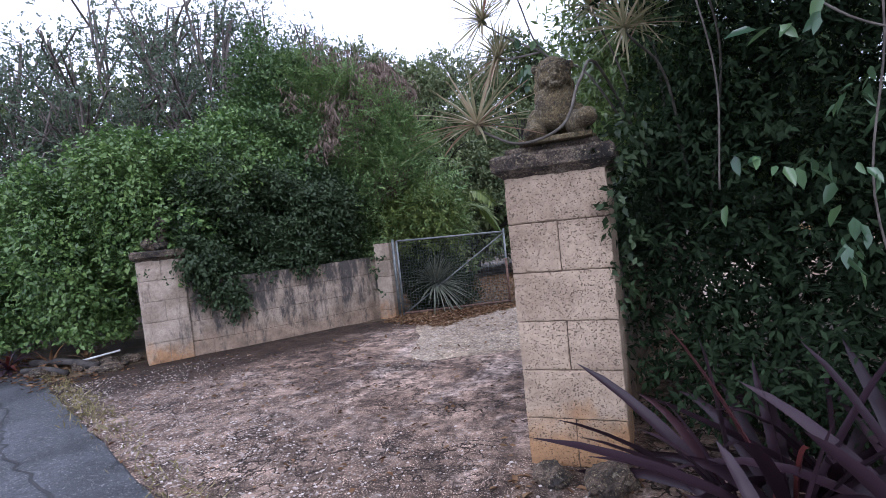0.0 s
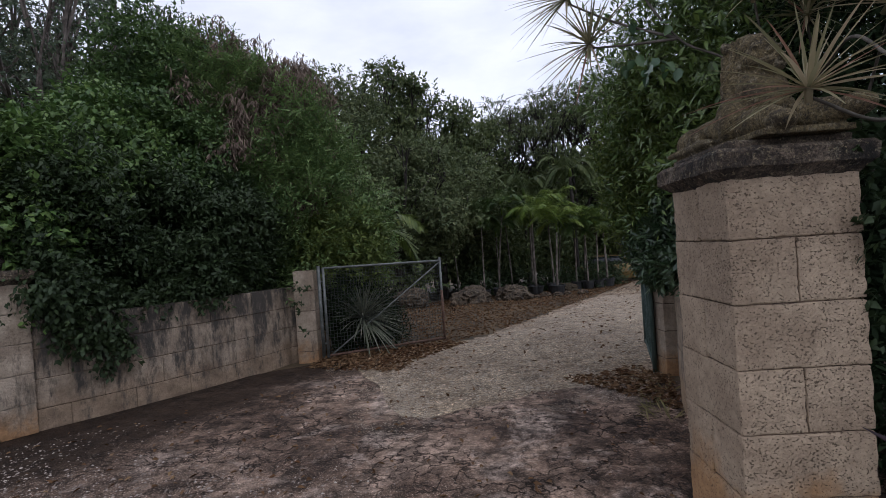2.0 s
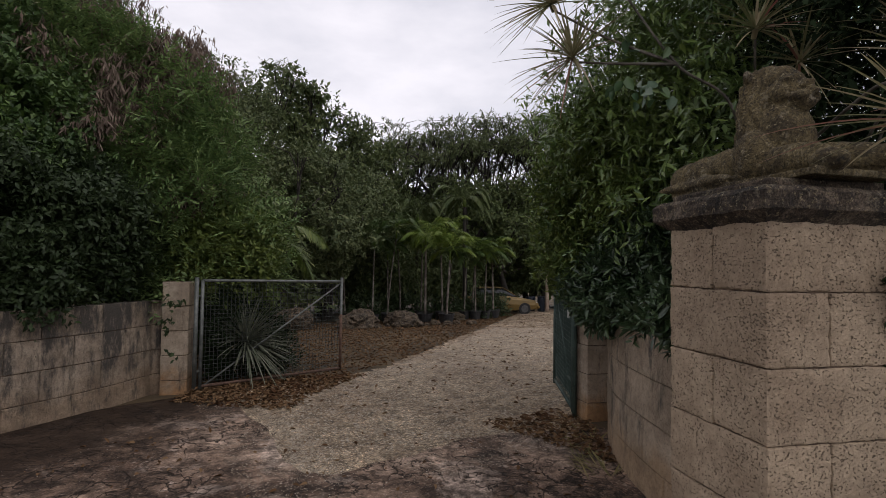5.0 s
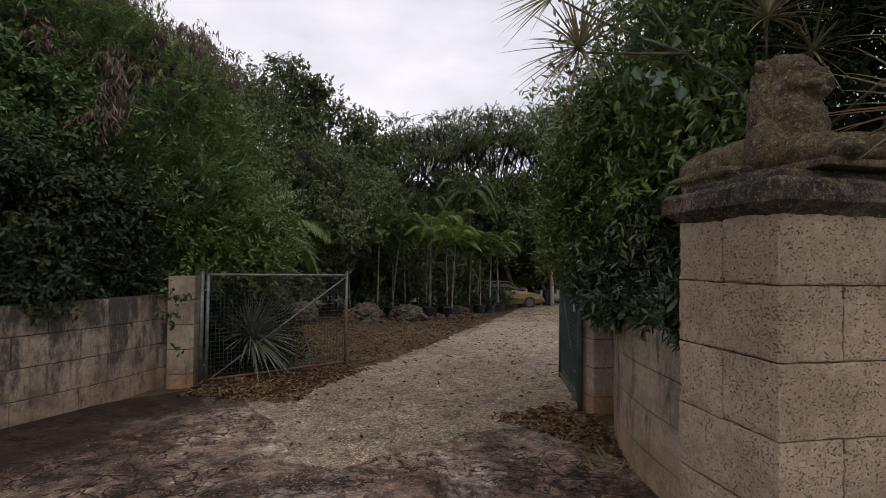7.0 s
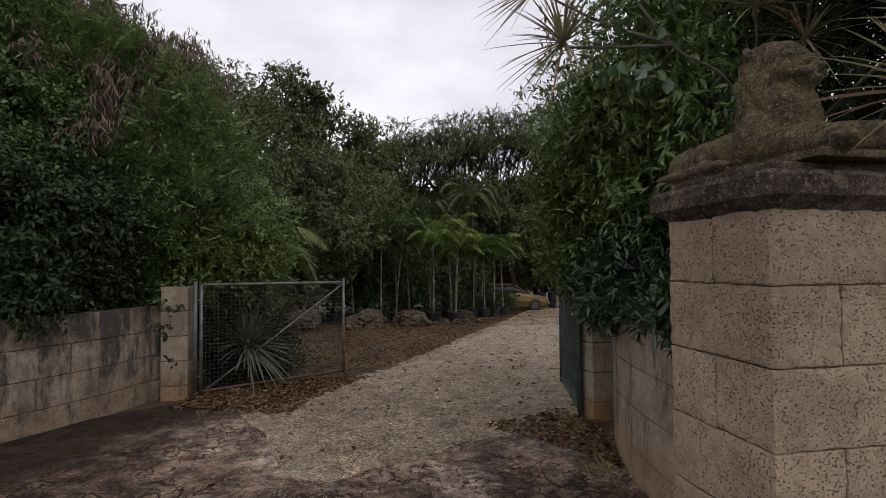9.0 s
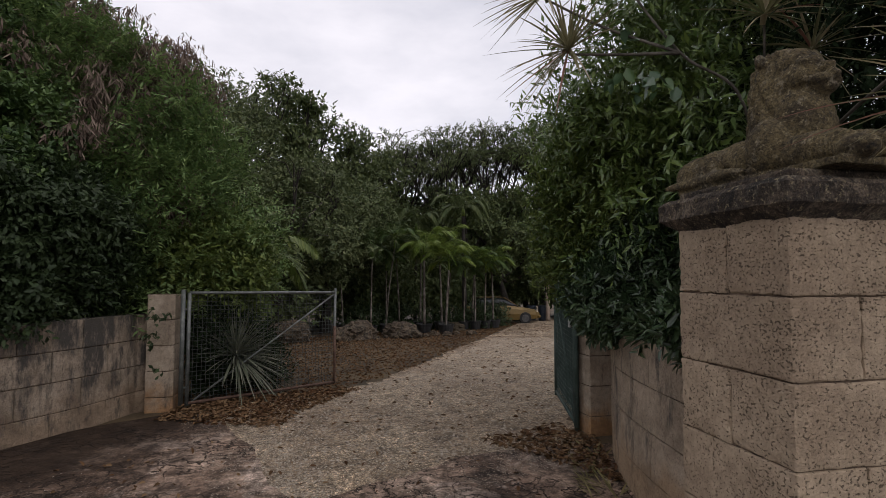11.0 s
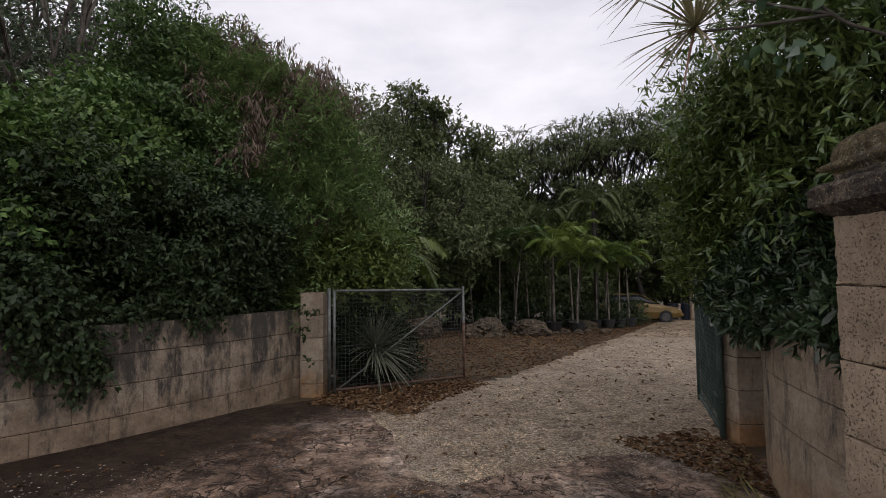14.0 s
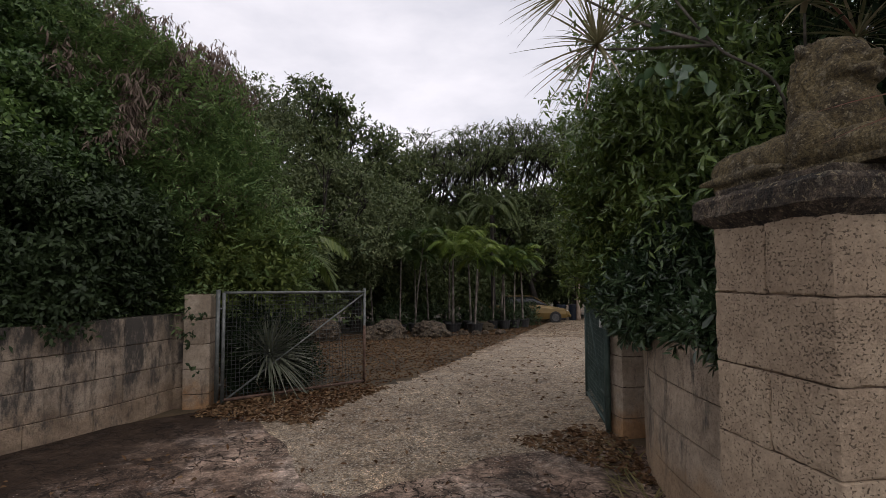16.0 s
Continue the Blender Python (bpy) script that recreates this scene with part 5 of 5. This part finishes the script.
def lion_statue():
    """A crouching stone lion, its head raised and turned aside, one paw stretched forward; one worn mesh."""
    bm = bmesh.new()
    ball(bm, (0, 0.20, 0.115), (0.12, 0.26, 0.115))
    ball(bm, (0, 0.35, 0.11), (0.135, 0.13, 0.11))
    for s in (-1, 1):
        ball(bm, (s * 0.15, 0.34, 0.085), (0.062, 0.15, 0.085))
        ball(bm, (s * 0.18, 0.20, 0.04), (0.05, 0.17, 0.035), (0, 0, s * 8))
        ball(bm, (s * 0.125, -0.02, 0.13), (0.075, 0.10, 0.12))
    ball(bm, (-0.115, -0.18, 0.08), (0.055, 0.20, 0.07))
    ball(bm, (-0.115, -0.36, 0.05), (0.062, 0.075, 0.048))
    ball(bm, (0.125, -0.20, 0.10), (0.058, 0.24, 0.075), (8, 0, 14))
    ball(bm, (0.185, -0.41, 0.085), (0.066, 0.085, 0.055), (0, 0, 14))
    ball(bm, (0, 0.03, 0.22), (0.13, 0.14, 0.20), (8, 0, 0))
    ball(bm, (0, -0.08, 0.24), (0.125, 0.10, 0.17), (-14, 0, 0))
    turn, mid = Matrix.Rotation(radians(6), 3, "Z"), Vector((0.0, -0.02, 0.0))

    def head(c, r, t=(0, 0, 0), seg=14):
        q = turn @ (Vector(c) - mid) + mid
        ball(bm, q, r, (t[0], t[1], t[2] + 6), seg)

    head((0, 0.03, 0.34), (0.118, 0.118, 0.21))
    head((0, 0.01, 0.46), (0.100, 0.112, 0.115))
    head((0, -0.06, 0.47), (0.088, 0.075, 0.085), (-16, 0, 0))
    head((0, -0.10, 0.43), (0.080, 0.06, 0.085))
    head((0, -0.145, 0.425), (0.030, 0.062, 0.026), (-24, 0, 0))
    head((0, -0.190, 0.398), (0.032, 0.024, 0.020))
    head((0, -0.150, 0.350), (0.054, 0.052, 0.026), (-6, 0, 0))
    head((0, -0.125, 0.322), (0.046, 0.044, 0.024))
    for s in (-1, 1):
        head((s * 0.044, -0.118, 0.468), (0.040, 0.028, 0.016), (0, s * 16, 0))
        head((s * 0.032, -0.158, 0.378), (0.042, 0.042, 0.026))
        head((s * 0.070, -0.080, 0.405), (0.036, 0.05, 0.05))
        head((s * 0.112, 0.03, 0.515), (0.026, 0.022, 0.032))
    for row, (z, rad) in enumerate(((0.51, 0.080), (0.45, 0.104), (0.38, 0.114), (0.31, 0.118), (0.24, 0.122))):
        for k in range(11):
            a = math.pi * (0.16 + 1.68 * (k + 0.5 * (row % 2)) / 11)
            head((math.sin(a) * rad, -0.02 - math.cos(a) * rad * 0.9 + 0.045, z), (0.017, 0.020, 0.046), (0, 0, 0), 8)
    ball(bm, (-0.19, 0.24, 0.035), (0.03, 0.27, 0.028), (0, 0, 8))
    bmesh.ops.create_cube(bm, size=1.0, matrix=Matrix.Translation((0, 0.02, 0.0)) @ Matrix.Diagonal((0.42, 0.80, 0.03, 1)))
    ob = part("lion_statue", bm, M_STATUE, None, "", True)
    rough_stone(ob, 0.007, 0.011, 0.03)
    return tagged(ob, "weathered brown stone lion lying on the pier", "statue")


lion = lion_statue()
lion.matrix_world = pose(0.50, 3.24, 2.005, 0, 0, PIER_TURN) @ pose(0.32, 0.30, 0, 0, 0, 4)

stub_bm = bmesh.new()
for c, rr in (((0, 0.05, 0.07), (0.22, 0.30, 0.10)), ((0.05, 0.14, 0.16), (0.14, 0.2, 0.14)), ((0.06, -0.06, 0.24), (0.10, 0.11, 0.2)), ((0.08, -0.10, 0.42), (0.085, 0.09, 0.10)), ((-0.12, -0.12, 0.1), (0.08, 0.14, 0.09))):
    ball(stub_bm, c, rr)
# M_CAP's dark tones stand in for the shade of the vines
stub = part("broken_statue", stub_bm, M_CAP, None, "", True)
rough_stone(stub, 0.014, 0.06, 0.09)
stub.matrix_world = pose(-4.91, 6.47, 1.655, 0, 0, 42) @ pose(0.3, 0.3, 0)
tagged(stub, "worn stone statue toned dark for shade, half hidden by creeper", "statue")


# ---- boulders, car, odds and ends ----
def boulder(at, size, seed, label, mat=M_ROCK):
    bm = bmesh.new()
    bmesh.ops.create_icosphere(bm, subdivisions=4, radius=1.0)
    for v in bm.verts:
        q = v.co.copy()
        k = 1 + 0.28 * noise.noise(q * 1.3 + Vector((seed * 7.1, 0, 0))) + 0.14 * noise.noise(q * 3.4 + Vector((0, seed * 3.7, 0))) + 0.13 * noise.noise(q * 8.0 + Vector((0, 0, seed))) + 0.09 * noise.noise(q * 17.0 + Vector((seed, 0, 0)))
        v.co = Vector((q.x * size[0], q.y * size[1], max(q.z, -0.35) * size[2])) * k
    ob = part("boulder", bm, mat)
    ob.matrix_world = pose(at[0], at[1], rise(*at[:2]) + size[2] * 0.33, 0, 0, seed * 47)
    return tagged(ob, label, "rock", "boulders")


boulder((2.81, 18.71), (0.98, 0.57, 0.44), 1, "rugged grey-brown boulder on leaf litter")
boulder((4.45, 18.85), (1.16, 0.57, 0.39), 2, "rugged grey-brown boulder on leaf litter")
boulder((0.64, 18.86), (0.73, 0.52, 0.52), 3, "rugged grey-brown boulder behind the gate")
for i in range(14):
    x, s = 2.6 + i * 0.36 + 0.15 * math.sin(i * 5.1), 0.10 + 0.09 * abs(math.sin(i * 2.3))
    st = boulder((x - 0.45, 18.3 + 0.25 * math.sin(i * 3.7)), (s, s * 0.8, s * 0.7), 40 + i, "broken rock lying in front of the boulders")
    st.name = "stone"
    st["group"] = "broken rocks by the boulders"
boulder((0.95, 2.95), (0.2, 0.13, 0.1), 5, "rough grey rock at the foot of the pier")
boulder((0.62, 3.05), (0.14, 0.1, 0.07), 6, "rough grey rock at the foot of the pier")
boulder((7.35, 20.9), (0.55, 0.5, 0.25), 4, "low earthy boulder between palms", M_SOIL)


def car():
    t = thing("car", "dusty gold saloon car parked under the palms", "car", "", "", pose(11.9, 25.3, rise(11, 25.3), 0, 0, -14))
    def body_shell(name, stations, mat):
        v, f = [], []
        for x, half, z0, z1, roofhalf in stations:
            ring = [(-half, z0), (-half * 1.02, z0 + (z1 - z0) * 0.45), (-half * 0.97, z0 + (z1 - z0) * 0.8), (-roofhalf, z1), (roofhalf, z1), (half * 0.97, z0 + (z1 - z0) * 0.8), (half * 1.02, z0 + (z1 - z0) * 0.45), (half, z0)]
            v += [(x, y, z) for y, z in ring]
        n = len(stations)
        for i in range(n - 1):
            for k in range(8):
                a, b = i * 8 + k, i * 8 + (k + 1) % 8
                f.append((a, b, b + 8, a + 8))
        f += [tuple(range(7, -1, -1)), tuple((n - 1) * 8 + k for k in range(8))]
        return mesh_obj(name, v, f, mat, t, "", False)
    body_shell("body", [(-2.2, 0.70, 0.42, 0.86, 0.6), (-2.05, 0.82, 0.28, 0.94, 0.72), (-1.2, 0.86, 0.22, 0.96, 0.78), (0.5, 0.86, 0.22, 0.95, 0.78), (1.2, 0.85, 0.24, 0.86, 0.74), (1.9, 0.80, 0.28, 0.74, 0.66), (2.15, 0.66, 0.34, 0.62, 0.5)], M_GOLD)
    body_shell("cabin", [(-1.75, 0.70, 0.90, 0.97, 0.6), (-1.05, 0.70, 0.90, 1.33, 0.54), (-0.1, 0.71, 0.90, 1.37, 0.55), (0.25, 0.71, 0.90, 1.33, 0.54), (0.98, 0.70, 0.88, 0.95, 0.62)], M_GLASS_DARK)
    part("roof", box_bm(1.35, 1.08, 0.035, 0.015, (-0.4, 0, 1.375)), M_GOLD, t)
    for y in (-0.62, 0.62):
        rod("pillar", (0.28, y * 0.9, 1.35), (0.98, y * 1.06, 0.93), 0.03, M_GOLD, t)
        part("headlight", box_bm(0.10, 0.3, 0.11, 0.03, (2.03, y * 0.82, 0.6)), M_LAMP, t)
    part("bumper", box_bm(0.18, 1.5, 0.16, 0.05, (2.12, 0, 0.38)), M_GOLD, t)
    part("grille", box_bm(0.06, 0.5, 0.1, 0.02, (2.16, 0, 0.55)), M_GLASS_DARK, t)
    for x in (-1.35, 1.32):
        for y in (-0.78, 0.78):
            w = thing("wheel", "", "")
            w.parent = t
            for key in list(w.keys()):
                del w[key]
            for nm, ro, wid, mat in (("tyre", 0.31, 0.2, M_RUBBER), ("rim", 0.19, 0.215, M_RIM)):
                v, f = tube_data([(x, y - wid / 2, 0.31), (x, y + wid / 2, 0.31)], [ro, ro], 20)
                mesh_obj(nm, v, f, mat, w, "", False)
    return t


car()

r5 = random.Random(77)
# loose stones, a pipe and rotting timber beside the left pier
for i in range(26):
    x, y, s = -6.2 + r5.uniform(-0.9, 0.8), 6.62 + r5.uniform(-0.35, 0.35), r5.uniform(0.06, 0.16)
    st = boulder((x, y), (s, s * 0.8, s * 0.6), 10 + i, "loose grey stone beside the road")
    st.name = "stone"
    st["group"] = "loose stones by the pier"
v, f = tube_data([(-6.15, 6.60, 0.12), (-5.65, 6.80, 0.2)], [0.015, 0.015], 8)
tagged(mesh_obj("plastic_pipe", v, f, M_WHITE, None, "", True), "short white plastic pipe lying on stones", "pipe")
for a, b, rr in (((-7.3, 6.85, 0.08), (-5.7, 6.42, 0.07), 0.055), ((-7.0, 6.42, 0.06), (-6.0, 6.2, 0.05), 0.04)):
    v, f = tube_data(bend([a, (Vector(a) + Vector(b)) / 2 + Vector((0, 0.05, 0.03)), b], 6), [rr * (1 + 0.1 * math.sin(i * 1.7)) for i in range(13)], 8)
    tagged(mesh_obj("rotten_log", v, f, M_BARK_DARK, None, "", True), "dark rotten log lying beside the road", "log", "logs")
strap_plant("spider_lily", (-7.5, 6.62, 0.05), 22, 0.75, 0.06, L_PURPLE, "drooping purple strap-leaved clump by the road", 90, (0.1, -0.2, 1), 0.0, arch=0.5)
strap_plant("spider_lily", (-6.85, 6.75, 0.05), 14, 0.6, 0.05, L_LITTER, "withered brown strap-leaved clump by the road", 91, (0.1, -0.2, 1), 0.0, arch=0.6)

for i, (x, y, n, ln, mat, lab) in enumerate(((-8.45, 6.78, 20, 0.7, L_PURPLE, "drooping purple strap-leaved clump by the road"), (-6.35, 6.9, 16, 0.5, L_LITTER, "withered brown strap-leaved clump by the road"), (-9.2, 7.3, 18, 0.7, L_LITTER, "withered brown strap-leaved clump by the road"), (-7.8, 6.95, 16, 0.55, L_LITTER, "withered brown strap-leaved clump by the road"))):
    strap_plant("spider_lily", (x, y, 0.05), n, ln, 0.05, mat, lab, 190 + i, (0.1, -0.25, 1), 0.0, arch=0.5)


def verge_grass():
    """Short yellowish weeds along the broken edge of the road."""
    r = np.random.RandomState(14)
    s = r.uniform(-5, 7.5, 5200)
    keep = waves(np.c_[s, s * 0, s * 0], 2.2, 15) > r.uniform(-0.5, 0.9, len(s))
    s = s[keep]
    o = r.normal(0.1, 0.10, len(s))
    x, y = -4.6 + 0.812 * s + 0.584 * o, 4.87 - 0.584 * s + 0.812 * o
    ax = r.normal(size=(len(s), 3)) * np.array([0.7, 0.7, 0.3]) + np.array([0, 0, 0.7])
    ln = r.uniform(0.03, 0.10, len(s))
    ob = leaf_mesh("verge_grass", np.c_[x, y, x * 0 + 0.002], ax, r.normal(size=ax.shape), ln, ln * 0.12, L_STRAW)
    tagged(ob, "yellowed weeds along the road edge", "grass", kind="stuff")


verge_grass()

# plate and latch on the green gate
plate = part("latch_plate", box_bm(0.10, 0.03, 0.09, 0.006, (0, 0, 0)), M_WHITE, bpy.data.objects["gate_leaf_right"], "white plastic plate")
plate.matrix_world = pose(2.09, 6.51, 1.10, 0, 0, 40)
hook = bend([(1.99, 6.34, 1.47), (1.99, 6.34, 1.57), (2.03, 6.34, 1.59), (2.05, 6.34, 1.47)], 5)
v, f = tube_data(hook, [0.012] * len(hook), 6)
mesh_obj("latch_hook", v, f, M_WHITE, bpy.data.objects["gate_leaf_right"], "pale bent latch hook", True)

# bins far off near the car
for x, y in ((15.3, 25.9), (15.0, 26.7)):
    t = thing("plastic_drum", "dark blue plastic drum among the bushes", "drum", "drums", "", pose(x, y, rise(x, y)))
    v, f = tube_data([(0, 0, 0), (0, 0, 0.05), (0, 0, 0.4), (0, 0, 0.42), (0, 0, 0.8), (0, 0, 0.85)], [0.26, 0.28, 0.28, 0.295, 0.28, 0.25], 18)
    mesh_obj("body", v, f, M_BLUE, t)


# ---- leaf litter, pebbles ----
def inside(p, poly):
    x, y, c = p[:, 0], p[:, 1], np.zeros(len(p), bool)
    for (x0, y0), (x1, y1) in zip(poly, poly[1:] + poly[:1]):
        c ^= ((y0 > y) != (y1 > y)) & (x < (x1 - x0) * (y - y0) / (y1 - y0 + 1e-12) + x0)
    return c


def litter(name, poly, n, size, seed, label, lift=0.012, focus=None):
    r = np.random.RandomState(seed)
    q = np.array(poly)
    p = r.uniform(q.min(0), q.max(0), (n * 2, 2))
    p = p[inside(p, poly)][:n]
    if focus:
        p = p[waves(np.c_[p, p[:, 0] * 0], focus, seed) > r.uniform(-0.9, 0.7, len(p))]
    z = -0.052 * np.maximum(0, p[:, 1] - 9) + lift + r.uniform(0, 0.012, len(p))
    ax = r.normal(size=(len(p), 3)) * np.array([1, 1, 0.25])
    fc = np.array([0, 0, 1.0]) + r.normal(size=ax.shape) * 0.35
    sc = r.uniform(0.6, 1.4, len(p))
    ob = leaf_mesh(name, np.c_[p, z], ax, fc, size * sc, size * 0.45 * sc, L_LITTER, None, True, 0.3)
    return tagged(ob, label, "fallen leaves", kind="stuff")


litter("yard_litter", [(-1.65, 8.80), (0.16, 9.21), (1.35, 10.29), (7.00, 17.30), (12.52, 24.07), (10.44, 24.53), (-0.67, 20.24), (-4.07, 10.99)], 26000, 0.06, 1, "brown fallen leaves covering the yard")
litter("gate_litter", [(-2.00, 8.50), (-0.78, 7.70), (-0.55, 8.15), (0.49, 9.18), (-0.03, 9.38), (-1.76, 9.05)], 2300, 0.058, 2, "drift of reddish fallen leaves under the gate", 0.014)
litter("wall_litter", [(1.54, 5.15), (1.23, 5.99), (1.00, 6.49), (2.00, 6.68), (2.04, 6.04), (1.72, 5.52)], 900, 0.055, 3, "drift of reddish fallen leaves by the wall", 0.014)
rs = np.random.RandomState(33)
sp = np.c_[rs.uniform(1.35, 1.95, 60), np.zeros(60), np.full(60, 0.018)]
sp[:, 1] = 4.75 + (sp[:, 0] - 1.35) * 1.75 + rs.uniform(-0.05, 0.35, 60)
sp[:, 0] -= rs.uniform(0.05, 0.3, 60)
strips = leaf_mesh("palm_strips", sp, np.c_[rs.normal(0.4, 0.5, 60), rs.normal(0.8, 0.4, 60), rs.normal(0, 0.06, 60)], np.c_[rs.normal(0, 0.3, (60, 2)), np.ones(60)], rs.uniform(0.12, 0.42, 60), 0.016, L_STRAW)
tagged(strips, "dry pale palm strips lying along the wall", "palm strips", kind="stuff")
litter("apron_litter", [(-5.61, 5.70), (1.50, 0.60), (0.98, 5.92), (-1.31, 7.50), (-4.30, 6.72)], 420, 0.05, 4, "scattered dry leaves on the concrete", 0.012)
litter("verge_litter", [(-8.84, 7.01), (-5.72, 5.47), (-5.04, 6.31), (-5.66, 6.84), (-8.76, 7.71)], 700, 0.065, 5, "brown fallen leaves along the verge", 0.005)
litter("edge_litter", [(-5.3, 5.34), (-4.6, 4.83), (-1.6, 2.67), (0.6, 1.09), (0.7, 1.24), (-1.5, 2.85), (-4.5, 5.03), (-5.2, 5.54)], 520, 0.05, 8, "dry leaves and crumbs caught along the road edge", 0.008)
litter("drive_litter", [(-1.03, 7.48), (1.92, 6.68), (8.85, 15.43), (13.63, 22.59), (11.57, 22.54), (3.42, 12.89), (-0.00, 9.07)], 2000, 0.06, 6, "scattered dry leaves on the gravel", 0.006)
litter("pier_litter", [(0.3, 2.4), (1.6, 1.4), (2.8, 1.0), (2.8, 3.0), (1.2, 3.1), (0.35, 3.1)], 320, 0.07, 7, "fallen leaves round the purple clump", 0.012)


def pebbles(name, poly, n, size, seed, label, focus=None, mat=None, fade=None):
    r = np.random.RandomState(seed)
    q = np.array(poly)
    p = r.uniform(q.min(0), q.max(0), (n * 2, 2))
    p = p[inside(p, poly)][:n]
    if focus:
        p = p[waves(np.c_[p, p[:, 0] * 0], focus, seed) > r.uniform(-0.8, 0.8, len(p))]
    if fade:
        far = p @ np.array(ROAD_OUT[:2]) * -1 + 0.45 * waves(np.c_[p, p[:, 0] * 0], 1.9, seed + 5)
        p = p[far < fade[0] + (fade[1] - fade[0]) * r.uniform(0, 1, len(p)) ** 1.6]
    m = len(p)
    oct_v = np.array([(1, 0, 0), (0.3, 0.9, 0.1), (-0.9, 0.35, 0), (-0.5, -0.8, 0.1), (0.5, -0.85, 0), (0.1, 0.05, 0.75)])
    oct_f = np.array([(0, 1, 5), (1, 2, 5), (2, 3, 5), (3, 4, 5), (4, 0, 5)])
    a = r.uniform(0, 6.28, m)
    sc = size * (0.45 + 1.6 * r.uniform(0, 1, m) ** 2.2)
    ca, sa = np.cos(a)[:, None], np.sin(a)[:, None]
    st = r.uniform(0.6, 1.2, m)[:, None]
    x, y, zz = oct_v[None, :, 0], oct_v[None, :, 1] * st, oct_v[None, :, 2]
    base = (-0.052 * np.maximum(0, p[:, 1] - 9) + 0.004)[:, None]
    v = np.stack([p[:, :1] + (x * ca - y * sa) * sc[:, None], p[:, 1:] + (x * sa + y * ca) * sc[:, None], base + zz * sc[:, None] * 0.8 + 0 * x], 2)
    idx = (np.arange(m)[:, None, None] * 6 + oct_f[None]).reshape(-1)
    me = bpy.data.meshes.new(name)
    me.vertices.add(m * 6)
    me.vertices.foreach_set("co", v.reshape(-1).astype(np.float32))
    me.loops.add(len(idx))
    me.loops.foreach_set("vertex_index", idx.astype(np.int32))
    me.polygons.add(len(idx) // 3)
    me.polygons.foreach_set("loop_start", np.arange(0, len(idx), 3, dtype=np.int32))
    me.update(calc_edges=True)
    me.materials.append(mat or M_PEBBLE)
    return tagged(new(name, me), label, "pebbles", kind="stuff")


M_PEBBLE = leaf_mat("pale pebbles", (0.09, 0.068, 0.055), (0.24, 0.195, 0.165), (0.50, 0.44, 0.385), 0.9, 0.0)
M_GRIT = leaf_mat("crushed limestone", (0.20, 0.155, 0.11), (0.34, 0.28, 0.21), (0.52, 0.45, 0.36), 0.9, 0.0)
pebbles("apron_pebbles", [(-5.6, 5.6), (-1.0, 2.30), (1.2, 0.75), (1.0, 3.1), (0.4, 3.3), (-1.02, 5.82), (-1.67, 7.35), (-4.20, 6.63)], 62000, 0.0082, 21, "pale pebbles laid bare in the worn concrete", 2.4, None, (1.3, 3.3))
pebbles("edge_pebbles", [(-1.73, 8.48), (-1.58, 7.35), (-1.29, 5.66), (-0.79, 5.20), (0.92, 5.59), (1.79, 5.64), (1.78, 6.45), (0.75, 6.42), (-0.49, 6.22), (-0.84, 7.31), (-1.19, 8.44)], 42000, 0.0046, 24, "loose gravel spilling over the edge of the concrete", 2.0, M_GRIT)
pebbles("drive_pebbles", [(-0.94, 6.07), (0.77, 6.25), (1.86, 6.45), (2.58, 7.26), (4.59, 10.23), (8.35, 15.02), (6.74, 16.39), (3.10, 12.08), (1.11, 9.82), (-0.82, 8.25)], 70000, 0.0075, 22, "loose crushed limestone on the drive", None, M_GRIT)
pebbles("concrete_pebbles", [(-3.59, 6.49), (-1.54, 4.96), (0.40, 2.80), (0.50, 3.30), (1.60, 5.00), (1.70, 5.64), (0.79, 6.01), (-0.92, 5.82), (-1.31, 7.50), (-1.88, 7.85)], 2200, 0.0050, 25, "loose crumbs of concrete on the apron", 1.7)
pebbles("verge_pebbles", [(-7.9, 7.2), (-4.55, 4.8), (-2.0, 2.96), (-1.9, 3.12), (-4.4, 5.03), (-7.7, 7.4)], 2400, 0.008, 23, "loose stones along the edge of the road")
